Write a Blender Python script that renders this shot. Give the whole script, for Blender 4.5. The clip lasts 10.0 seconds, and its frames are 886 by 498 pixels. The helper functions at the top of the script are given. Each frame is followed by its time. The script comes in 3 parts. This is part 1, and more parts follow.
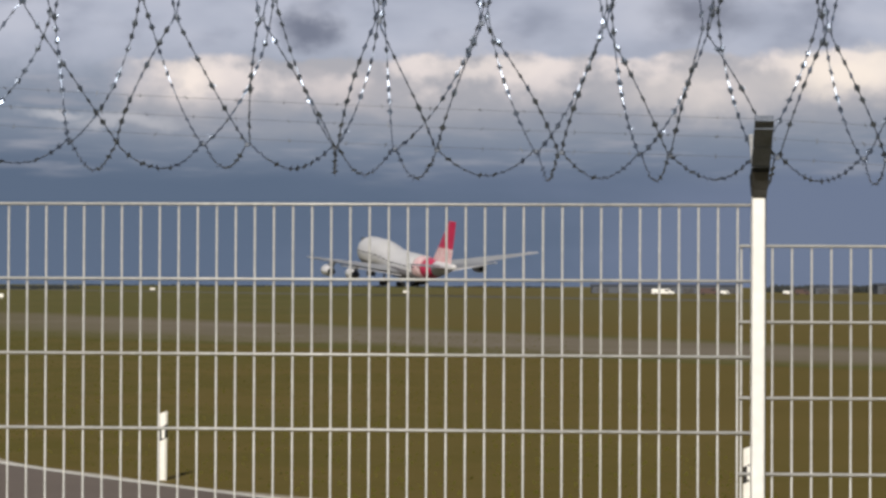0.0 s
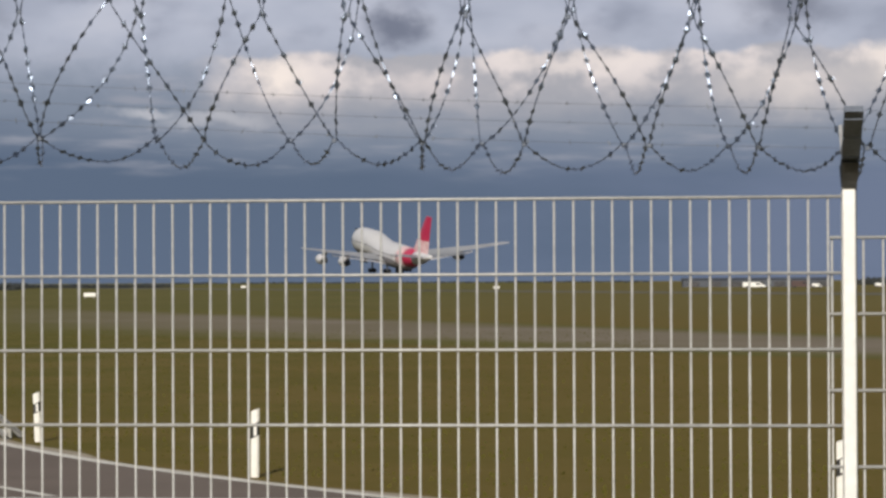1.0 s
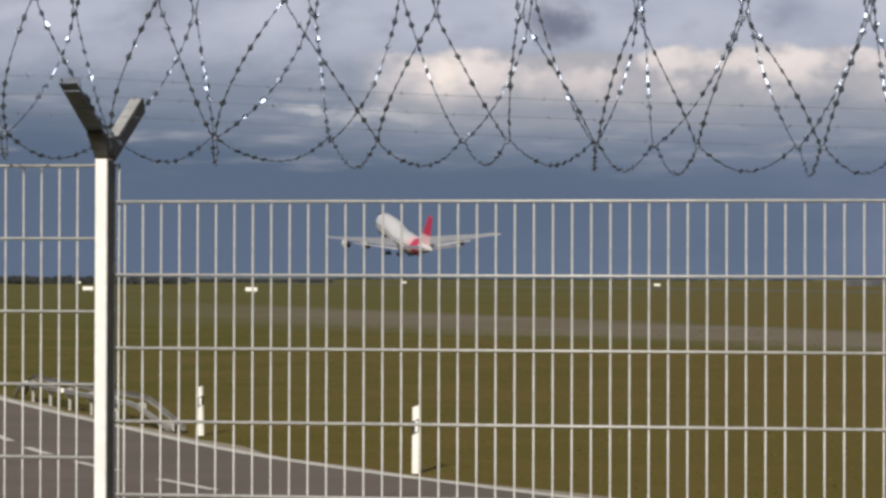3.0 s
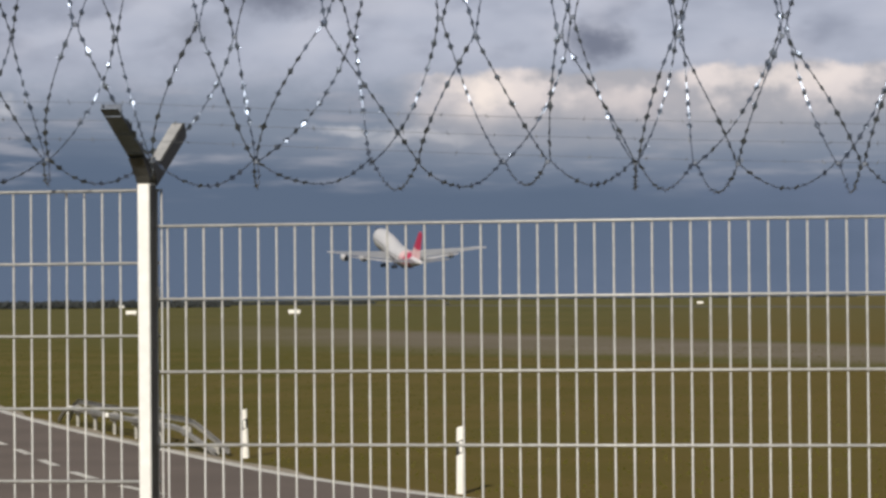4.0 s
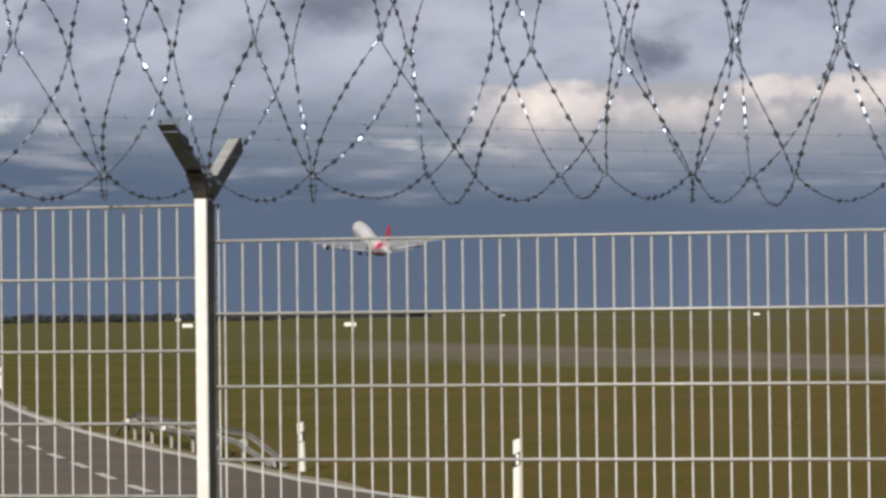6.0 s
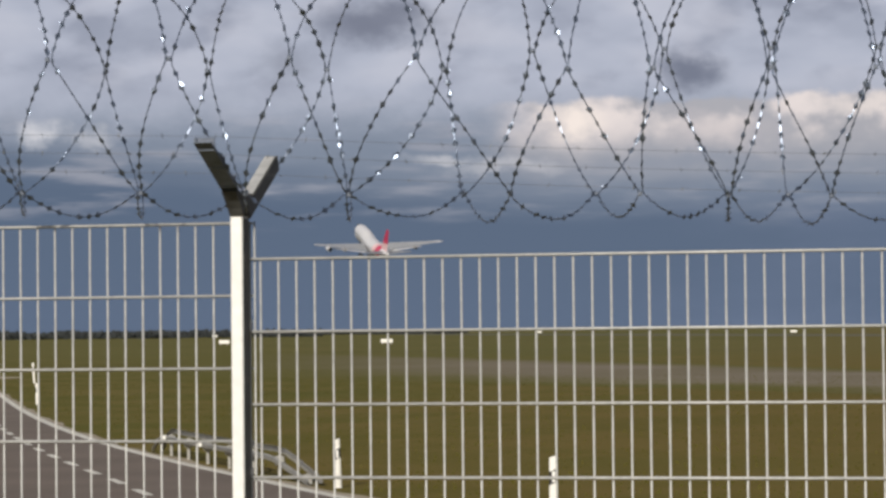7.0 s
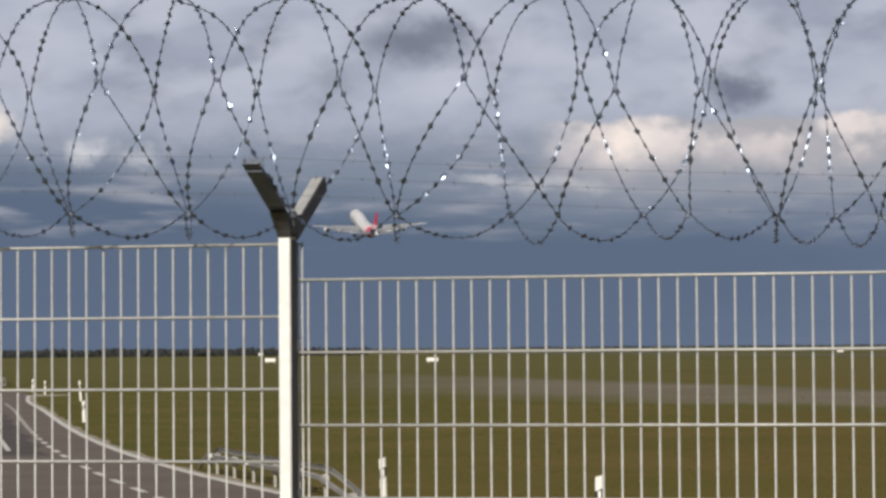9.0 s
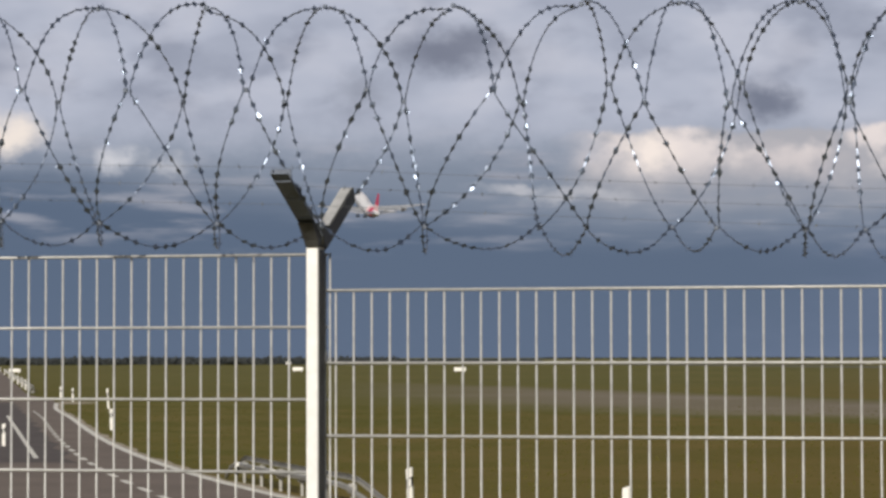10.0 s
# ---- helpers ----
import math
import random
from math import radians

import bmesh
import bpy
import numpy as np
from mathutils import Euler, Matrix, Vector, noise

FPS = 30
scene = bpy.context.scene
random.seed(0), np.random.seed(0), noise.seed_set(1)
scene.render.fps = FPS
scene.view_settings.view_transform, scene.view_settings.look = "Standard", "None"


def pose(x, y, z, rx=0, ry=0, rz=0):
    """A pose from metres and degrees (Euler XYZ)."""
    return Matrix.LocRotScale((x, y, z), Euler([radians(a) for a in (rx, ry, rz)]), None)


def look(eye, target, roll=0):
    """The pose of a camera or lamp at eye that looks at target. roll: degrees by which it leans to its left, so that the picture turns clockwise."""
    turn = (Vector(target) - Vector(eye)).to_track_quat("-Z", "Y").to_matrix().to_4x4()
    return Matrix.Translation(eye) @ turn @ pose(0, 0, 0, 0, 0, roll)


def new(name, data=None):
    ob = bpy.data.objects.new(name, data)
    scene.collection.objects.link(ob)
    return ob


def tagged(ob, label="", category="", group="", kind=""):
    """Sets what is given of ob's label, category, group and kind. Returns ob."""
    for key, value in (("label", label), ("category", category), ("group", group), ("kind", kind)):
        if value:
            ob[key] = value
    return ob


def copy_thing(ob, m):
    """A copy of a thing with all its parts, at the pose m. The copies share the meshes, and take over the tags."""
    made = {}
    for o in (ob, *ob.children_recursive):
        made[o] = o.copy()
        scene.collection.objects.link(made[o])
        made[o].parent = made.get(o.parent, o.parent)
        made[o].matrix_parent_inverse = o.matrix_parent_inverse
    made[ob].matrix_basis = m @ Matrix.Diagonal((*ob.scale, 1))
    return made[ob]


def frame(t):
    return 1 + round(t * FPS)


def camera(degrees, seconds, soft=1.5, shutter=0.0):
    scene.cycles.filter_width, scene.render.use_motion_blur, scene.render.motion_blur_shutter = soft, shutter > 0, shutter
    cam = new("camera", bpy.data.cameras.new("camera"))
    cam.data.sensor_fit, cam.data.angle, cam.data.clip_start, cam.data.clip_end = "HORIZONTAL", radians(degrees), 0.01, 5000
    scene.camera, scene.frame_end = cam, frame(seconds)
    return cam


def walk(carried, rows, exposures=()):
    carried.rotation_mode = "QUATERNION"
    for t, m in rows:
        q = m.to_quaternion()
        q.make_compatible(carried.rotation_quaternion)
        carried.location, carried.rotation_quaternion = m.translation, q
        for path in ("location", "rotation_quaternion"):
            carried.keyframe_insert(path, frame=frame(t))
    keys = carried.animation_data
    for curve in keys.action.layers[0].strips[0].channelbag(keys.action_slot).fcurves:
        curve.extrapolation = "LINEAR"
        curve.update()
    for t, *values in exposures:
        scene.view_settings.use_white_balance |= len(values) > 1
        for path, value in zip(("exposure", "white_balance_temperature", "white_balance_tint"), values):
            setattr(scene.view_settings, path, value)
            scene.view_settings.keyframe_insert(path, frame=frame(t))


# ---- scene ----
cam = camera(18.2, 10.0, 2.9)
PATH = [
    (0, (2.0765, -7.1560, 2.8424), (1.9287, -5.1616, 2.8681), 0.26),
    (0.5, (2.0731, -7.1640, 2.8445), (1.8884, -5.1727, 2.8668), 0.08),
    (1, (2.0795, -7.1370, 2.8403), (1.8669, -5.1485, 2.8629), -0.26),
    (1.5, (2.0746, -7.1430, 2.8368), (1.8396, -5.1569, 2.8540), -0.43),
    (2, (2.0711, -7.1300, 2.8343), (1.8042, -5.1479, 2.8421), -0.21),
    (2.5, (2.0746, -7.1470, 2.8429), (1.7801, -5.1688, 2.8553), 0.18),
    (3, (2.0508, -7.1520, 2.8513), (1.7234, -5.1791, 2.8715), 0.16),
    (4.5, (2.0556, -7.1710, 2.8539), (1.6876, -5.2056, 2.8950), -0.65),
    (5, (2.0564, -7.1740, 2.8593), (1.6730, -5.2116, 2.9039), -0.52),
    (5.5, (2.0489, -7.1590, 2.8567), (1.6586, -5.1979, 2.8985), -0.57),
    (7, (2.0532, -7.1630, 2.8616), (1.6308, -5.2089, 2.9182), -0.59),
    (7.5, (2.0519, -7.1600, 2.8656), (1.6123, -5.2099, 2.9281), -0.35),
    (8, (2.0502, -7.1700, 2.8682), (1.6043, -5.2215, 2.9349), -0.28),
    (8.5, (2.0485, -7.1690, 2.8699), (1.5991, -5.2213, 2.9379), -0.14),
    (9, (2.0504, -7.1690, 2.8683), (1.5958, -5.2226, 2.9387), -0.44),
    (9.5, (2.0488, -7.1640, 2.8720), (1.5852, -5.2199, 2.9464), -0.40),
    (10, (2.0493, -7.1630, 2.8723), (1.5750, -5.2216, 2.9498), -0.11),
]
# the fence's own axes (x along it, y through it), turned and set into the airfield's
FENCE = pose(0.023, -0.148, 0.064, 0, 0, -3.83)
walk(cam, [(t, FENCE @ look(eye, target, roll)) for t, eye, target, roll in PATH])


# ---- light ----
world = bpy.data.worlds.new("sky_light")
scene.world = world
world.use_nodes = True
wn, wl = world.node_tree.nodes, world.node_tree.links
sky = wn.new("ShaderNodeTexSky")
sky.sky_type, sky.sun_disc = "NISHITA", False
SUN_ELEVATION, SUN_AZIMUTH = radians(27), radians(187)   # azimuth clockwise from +y
sky.sun_elevation, sky.sun_rotation = SUN_ELEVATION, SUN_AZIMUTH
wl.new(sky.outputs[0], wn["Background"].inputs[0])
wn["Background"].inputs[1].default_value = 0.032

sun_data = bpy.data.lights.new("sun", "SUN")
sun_data.energy, sun_data.angle, sun_data.color = 4.5, radians(0.6), (1.0, 0.93, 0.83)
sun = new("sun", sun_data)
toward = Vector((math.sin(SUN_AZIMUTH) * math.cos(SUN_ELEVATION), math.cos(SUN_AZIMUTH) * math.cos(SUN_ELEVATION), math.sin(SUN_ELEVATION)))
sun.matrix_world = look(toward * 50, (0, 0, 0))
scene.view_settings.exposure = 0.0


# ---- materials ----
class Nodes:
    """Short calls for building one node material."""

    def __init__(self, name):
        self.mat = bpy.data.materials.new(name)
        self.mat.use_nodes = True
        self.tree = self.mat.node_tree
        self.tree.nodes.clear()
        self.out = self.tree.nodes.new("ShaderNodeOutputMaterial")

    def node(self, kind, inputs=(), **props):
        n = self.tree.nodes.new(kind)
        for key, value in props.items():
            if key == "operation":
                n.operation = value
            elif key == "data_type":
                n.data_type = value
            elif key == "blend_type":
                n.blend_type = value
        for slot, value in dict(inputs).items():
            if isinstance(value, bpy.types.NodeSocket):
                self.tree.links.new(value, n.inputs[slot])
            else:
                n.inputs[slot].default_value = value
        return n

    def math(self, op, a, b=0.0, c=0.0, clamp=False):
        n = self.node("ShaderNodeMath", {0: a, 1: b, 2: c}, operation=op)
        n.use_clamp = clamp
        return n.outputs[0]

    def mix(self, fac, a, b):
        n = self.node("ShaderNodeMix", {0: fac, 6: a, 7: b}, data_type="RGBA")
        return n.outputs[2]

    def noise(self, vec, scale, detail=4.0, rough=0.55):
        return self.node("ShaderNodeTexNoise", {"Vector": vec, "Scale": scale, "Detail": detail, "Roughness": rough}).outputs[0]

    def smooth(self, value, lo, hi):
        n = self.node("ShaderNodeMapRange", {0: value, 1: lo, 2: hi, 3: 0.0, 4: 1.0})
        n.interpolation_type = "SMOOTHSTEP"
        return n.outputs[0]

    def object_coords(self):
        return self.node("ShaderNodeTexCoord").outputs["Object"]

    def surface(self, colour, rough=0.6, metal=0.0, bump=None, strength=0.2, distance=0.01, gloss=0.5):
        b = self.node("ShaderNodeBsdfPrincipled", {"Base Color": colour, "Roughness": rough, "Metallic": metal, "Specular IOR Level": gloss})
        if bump is not None:
            self.tree.links.new(self.node("ShaderNodeBump", {"Height": bump, "Strength": strength, "Distance": distance}).outputs[0], b.inputs["Normal"])
        self.tree.links.new(b.outputs[0], self.out.inputs[0])
        return self.mat


def rgb(r, g, b):
    return (r, g, b, 1.0)


def speckled(name, a, b, scale, rough=0.6, metal=0.0, fine=8.0, strength=0.15):
    """Two tones mixed by broad and fine noise, with a fine relief."""
    n = Nodes(name)
    co = n.object_coords()
    broad, small = n.noise(co, scale), n.noise(co, scale * fine, 5)
    both = n.smooth(n.math("ADD", n.math("MULTIPLY", broad, 0.6), n.math("MULTIPLY", small, 0.4)), 0.35, 0.65)
    return n.surface(n.mix(both, rgb(*a), rgb(*b)), n.math("ADD", n.math("MULTIPLY", small, 0.2), rough - 0.1), metal, small, strength, 0.004)


galvanised = speckled("galvanised_wire", (0.375, 0.378, 0.372), (0.50, 0.502, 0.492), 9, 0.5, 0.2)
post_zinc = speckled("zinc_post", (0.70, 0.70, 0.69), (0.80, 0.80, 0.785), 6, 0.6, 0.05)
arm_steel = speckled("weathered_arm_steel", (0.34, 0.345, 0.35), (0.46, 0.465, 0.47), 14, 0.6, 0.1)
strand_steel = speckled("dull_strand_wire", (0.10, 0.11, 0.12), (0.17, 0.18, 0.19), 14, 0.6, 0.2)
# arm steel again, darkened and bluer for the long arm's shaded underside
shaded_arm_steel = speckled("arm_steel_in_shade", (0.085, 0.105, 0.145), (0.145, 0.172, 0.225), 14, 0.6, 0.1)
# dark steel of the socket, also laid where post and arm sides are shaded
socket_shade_steel = speckled("dark_socket_shade_steel", (0.045, 0.046, 0.044), (0.08, 0.08, 0.076), 14, 0.6, 0.2)
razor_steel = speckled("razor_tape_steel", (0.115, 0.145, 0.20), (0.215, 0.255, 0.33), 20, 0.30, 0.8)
rail_zinc = speckled("guardrail_zinc", (0.25, 0.245, 0.225), (0.40, 0.39, 0.36), 2, 0.5, 0.35)
white_plastic = speckled("white_marker_plastic", (0.74, 0.73, 0.68), (0.82, 0.81, 0.77), 5, 0.45)
black_plastic = speckled("black_marker_plastic", (0.02, 0.02, 0.02), (0.035, 0.035, 0.035), 8, 0.5)
reflector_glass = speckled("reflector_glass", (0.75, 0.75, 0.72), (0.9, 0.9, 0.86), 30, 0.15)
line_paint = speckled("white_road_paint", (0.58, 0.56, 0.50), (0.76, 0.74, 0.68), 1.5, 0.7)
aircraft_white = speckled("aircraft_white_paint", (0.54, 0.54, 0.56), (0.62, 0.62, 0.64), 0.2, 0.35)
aircraft_grey = speckled("aircraft_grey_paint", (0.15, 0.16, 0.18), (0.22, 0.23, 0.25), 0.3, 0.4)
aircraft_pale = speckled("aircraft_pale_grey_paint", (0.27, 0.28, 0.30), (0.34, 0.35, 0.37), 0.3, 0.4)
aircraft_belly = speckled("aircraft_belly_paint", (0.085, 0.080, 0.082), (0.125, 0.118, 0.120), 0.3, 0.4)
aircraft_red = speckled("aircraft_red_paint", (0.46, 0.015, 0.07), (0.54, 0.025, 0.09), 0.3, 0.4)
aircraft_pink = speckled("aircraft_pale_red_paint", (0.68, 0.35, 0.38), (0.78, 0.62, 0.62), 0.6, 0.4)
aircraft_dark = speckled("engine_dark_metal", (0.03, 0.03, 0.035), (0.07, 0.07, 0.075), 1, 0.4, 0.4)
rubber = speckled("tyre_rubber", (0.015, 0.015, 0.015), (0.03, 0.03, 0.03), 2, 0.8)
glass_dark = speckled("dark_glazing", (0.02, 0.025, 0.03), (0.04, 0.045, 0.05), 1, 0.1)
# sheet colour darkened to stand for building fronts in shade
hangar_grey = speckled("hangar_sheet", (0.035, 0.042, 0.058), (0.060, 0.070, 0.090), 0.1, 0.6)
hangar_brown = speckled("brown_sheet", (0.045, 0.022, 0.020), (0.070, 0.036, 0.032), 0.1, 0.6)
van_white = speckled("white_vehicle_paint", (0.75, 0.75, 0.73), (0.82, 0.82, 0.80), 0.5, 0.3)


def grass_field_material():
    n = Nodes("field_grass")
    co = n.object_coords()
    fine, mid, broad = n.noise(co, 2.2, 8, 0.7), n.noise(co, 0.11, 5), n.noise(co, 0.012, 4)
    green, straw, dark = rgb(0.099, 0.095, 0.013), rgb(0.150, 0.120, 0.033), rgb(0.080, 0.075, 0.012)
    patch = n.noise(co, 0.45, 6, 0.65)
    c = n.mix(n.smooth(n.math("ADD", n.math("MULTIPLY", mid, 0.45), n.math("MULTIPLY", patch, 0.55)), 0.42, 0.58), green, straw)
    c = n.mix(n.smooth(broad, 0.45, 0.7), c, dark)
    c = n.mix(n.math("MULTIPLY", n.smooth(n.noise(co, 0.035, 5), 0.45, 0.62), 0.45), c, rgb(0.092, 0.099, 0.015))
    place = n.node("ShaderNodeSeparateXYZ", {0: co})
    across = place.outputs[0]
    dry = n.smooth(n.math("ADD", across, n.math("MULTIPLY", mid, 24.0)), -18.0, 22.0)
    c = n.mix(n.math("MULTIPLY", dry, 0.7), c, rgb(0.155, 0.108, 0.027))
    # far grass paled in its colour to stand in for aerial haze
    far_haze = n.smooth(n.math("ADD", place.outputs[1], n.math("MULTIPLY", broad, 160.0)), 190.0, 420.0)
    c = n.mix(n.math("MULTIPLY", far_haze, 0.4), c, rgb(0.138, 0.130, 0.048))
    c = n.mix(n.math("MULTIPLY", n.smooth(fine, 0.42, 0.72), 0.40), c, rgb(0.168, 0.135, 0.043))
    return n.surface(c, 0.95, 0.0, fine, 0.6, 0.05, 0.08)


def blade_material():
    n = Nodes("grass_blades")
    r = n.node("ShaderNodeNewGeometry").outputs["Random Per Island"]
    c = n.mix(r, rgb(0.063, 0.059, 0.011), rgb(0.083, 0.071, 0.017))
    return n.surface(c, 0.9, gloss=0.1)


def asphalt_material():
    n = Nodes("worn_asphalt")
    co = n.object_coords()
    fine, mid = n.noise(co, 30, 6, 0.7), n.noise(co, 0.35, 5)
    c = n.mix(n.smooth(mid, 0.3, 0.7), rgb(0.131, 0.100, 0.078), rgb(0.169, 0.132, 0.105))
    c = n.mix(n.math("MULTIPLY", n.smooth(fine, 0.5, 0.75), 0.4), c, rgb(0.22, 0.20, 0.185))
    return n.surface(c, 0.85, 0.0, fine, 0.4, 0.01)


def strip_material():
    """Thin, dry, grey mown strip that thins out into the field."""
    n = Nodes("dry_grey_strip")
    co = n.object_coords()
    fine, mid = n.noise(co, 0.9, 7, 0.7), n.noise(co, 0.05, 4)
    c = n.mix(n.smooth(mid, 0.35, 0.7), rgb(0.178, 0.151, 0.100), rgb(0.216, 0.184, 0.138))
    across = n.node("ShaderNodeSeparateXYZ", {0: n.node("ShaderNodeUVMap").outputs[0]}).outputs[1]
    rim = n.math("ADD", n.math("MINIMUM", across, n.math("SUBTRACT", 1.0, across)), n.math("MULTIPLY", n.math("SUBTRACT", n.noise(co, 0.07, 5), 0.5), 0.35))
    along = n.node("ShaderNodeSeparateXYZ", {0: n.node("ShaderNodeUVMap").outputs[0]}).outputs[0]
    cover = n.math("MULTIPLY", n.smooth(rim, 0.0, 0.32), n.math("SUBTRACT", 1.0, n.smooth(along, 0.55, 1.35)))
    c = n.mix(cover, n.mix(n.smooth(fine, 0.4, 0.7), rgb(0.108, 0.101, 0.018), rgb(0.142, 0.119, 0.033)), c)
    return n.surface(c, 0.95, 0.0, fine, 0.3, 0.03, 0.1)


def gravel_material():
    n = Nodes("pale_gravel")
    co = n.object_coords()
    fine, mid = n.noise(co, 12, 6, 0.7), n.noise(co, 0.5, 4)
    c = n.mix(n.smooth(n.math("ADD", n.math("MULTIPLY", mid, 0.5), n.math("MULTIPLY", fine, 0.5)), 0.35, 0.65), rgb(0.26, 0.215, 0.15), rgb(0.40, 0.35, 0.27))
    return n.surface(c, 0.9, 0.0, fine, 0.5, 0.02)


def fuselage_material():
    """White aircraft paint, darker below a set height."""
    n = Nodes("aircraft_fuselage")
    co = n.object_coords()
    grain = n.noise(co, 0.25, 5)
    white = n.mix(grain, rgb(0.54, 0.54, 0.56), rgb(0.62, 0.62, 0.64))
    under = n.mix(grain, rgb(0.085, 0.080, 0.082), rgb(0.125, 0.118, 0.120))
    height = n.node("ShaderNodeSeparateXYZ", {0: co}).outputs[2]
    return n.surface(n.mix(n.smooth(height, -1.15, -0.75), under, white), 0.35)


def woods_material():
    n = Nodes("far_woods_leaves")
    r = n.node("ShaderNodeNewGeometry").outputs["Random Per Island"]
    return n.surface(n.mix(r, rgb(0.022, 0.027, 0.029), rgb(0.036, 0.041, 0.040)), 0.9)


def cloud_material():
    """Layered evening clouds, in degrees of bearing (u) and height (v)."""
    n = Nodes("cloud_layers")
    uv = n.node("ShaderNodeUVMap").outputs[0]
    sep = n.node("ShaderNodeSeparateXYZ", {0: uv})
    u0, v0 = sep.outputs[0], sep.outputs[1]

    def stretched(su, sv, shift=0.0):
        return n.node("ShaderNodeCombineXYZ", {0: n.math("MULTIPLY", u0, su), 1: n.math("MULTIPLY", v0, sv), 2: shift}).outputs[0]

    def centred(value, amount):
        return n.math("MULTIPLY", n.math("SUBTRACT", value, 0.5), amount)

    warp = n.noise(stretched(1.0, 1.3, 3.0), 1.1, 6, 0.6)
    warp2 = n.noise(stretched(1.0, 1.3, 9.0), 0.8, 5, 0.55)
    u, v = n.math("ADD", u0, centred(warp2, 1.6)), n.math("ADD", v0, centred(warp, 1.0))

    def blob(cu, cv, ru, rv, soft=0.9):
        """A soft patch round (cu, cv), 1 in its middle and 0 past its rim."""
        du, dv = n.math("DIVIDE", n.math("SUBTRACT", u, cu), ru), n.math("DIVIDE", n.math("SUBTRACT", v, cv), rv)
        r = n.math("SQRT", n.math("ADD", n.math("MULTIPLY", du, du), n.math("MULTIPLY", dv, dv)))
        return n.math("SUBTRACT", 1.0, n.smooth(r, 1.0 - soft, 1.0))

    slate = rgb(0.115, 0.155, 0.234)
    grey, pale = rgb(0.217, 0.257, 0.332), rgb(0.452, 0.482, 0.580)
    drift = n.noise(stretched(0.16, 0.5, 40.0), 1.0, 4, 0.5)
    c = n.mix(n.smooth(v0, 0.0, 2.0), slate, rgb(0.109, 0.149, 0.223))
    c = n.mix(n.smooth(n.math("ADD", n.math("MULTIPLY", u0, 0.05), n.math("MULTIPLY", drift, 1.2)), 0.35, 1.0), c, rgb(0.158, 0.197, 0.292))
    streak = n.noise(stretched(0.35, 2.2, 5.0), 1.2, 5, 0.5)
    west = n.math("MULTIPLY", n.math("MINIMUM", n.math("ADD", u0, 6.0), 0.0), 0.09)
    vs = n.math("ADD", n.math("ADD", v0, centred(streak, 0.9)), west)
    c = n.mix(n.smooth(vs, 1.9, 3.2), c, grey)
    c = n.mix(n.math("MULTIPLY", n.smooth(streak, 0.5, 0.72), n.smooth(v0, 1.9, 2.8)), c, rgb(0.30, 0.32, 0.385))
    c = n.mix(n.smooth(v, 3.6, 5.2), c, pale)
    billow = n.noise(stretched(0.8, 1.4, 1.0), 0.7, 4, 0.48)
    c = n.mix(n.math("MULTIPLY", n.smooth(billow, 0.46, 0.72), n.smooth(v0, 4.4, 5.4)), c, rgb(0.30, 0.325, 0.41))
    wide = n.noise(stretched(0.45, 1.0, 60.0), 0.9, 3, 0.45)
    c = n.mix(n.math("MULTIPLY", n.math("MULTIPLY", n.smooth(wide, 0.46, 0.66), 0.6), n.smooth(v0, 4.2, 5.4)), c, rgb(0.56, 0.575, 0.66))
    c = n.mix(n.math("MULTIPLY", n.math("MULTIPLY", n.smooth(wide, 0.50, 0.34), 0.55), n.smooth(v0, 4.4, 5.6)), c, rgb(0.33, 0.36, 0.45))
    # lit bank of cumulus, from the middle of the view to the east
    puff = n.noise(stretched(1.0, 1.2, 20.0), 1.15, 4, 0.5)
    vb = n.math("ADD", v0, n.math("ADD", centred(puff, 0.6), n.math("MULTIPLY", u0, -0.012)))
    bank = n.math("MULTIPLY", n.math("MULTIPLY", n.smooth(vb, 2.7, 4.1), n.math("SUBTRACT", 1.0, n.smooth(vb, 4.62, 4.78))), n.smooth(u, -7.9, -6.0))
    shade = n.noise(stretched(0.8, 1.1, 30.0), 0.95, 4, 0.5)
    glow = n.math("MULTIPLY", n.smooth(shade, 0.40, 0.62), n.smooth(vb, 3.3, 4.4))
    lit = n.mix(glow, rgb(0.42, 0.415, 0.45), rgb(0.80, 0.72, 0.70))
    c = n.mix(n.math("MULTIPLY", bank, 0.94), c, lit)
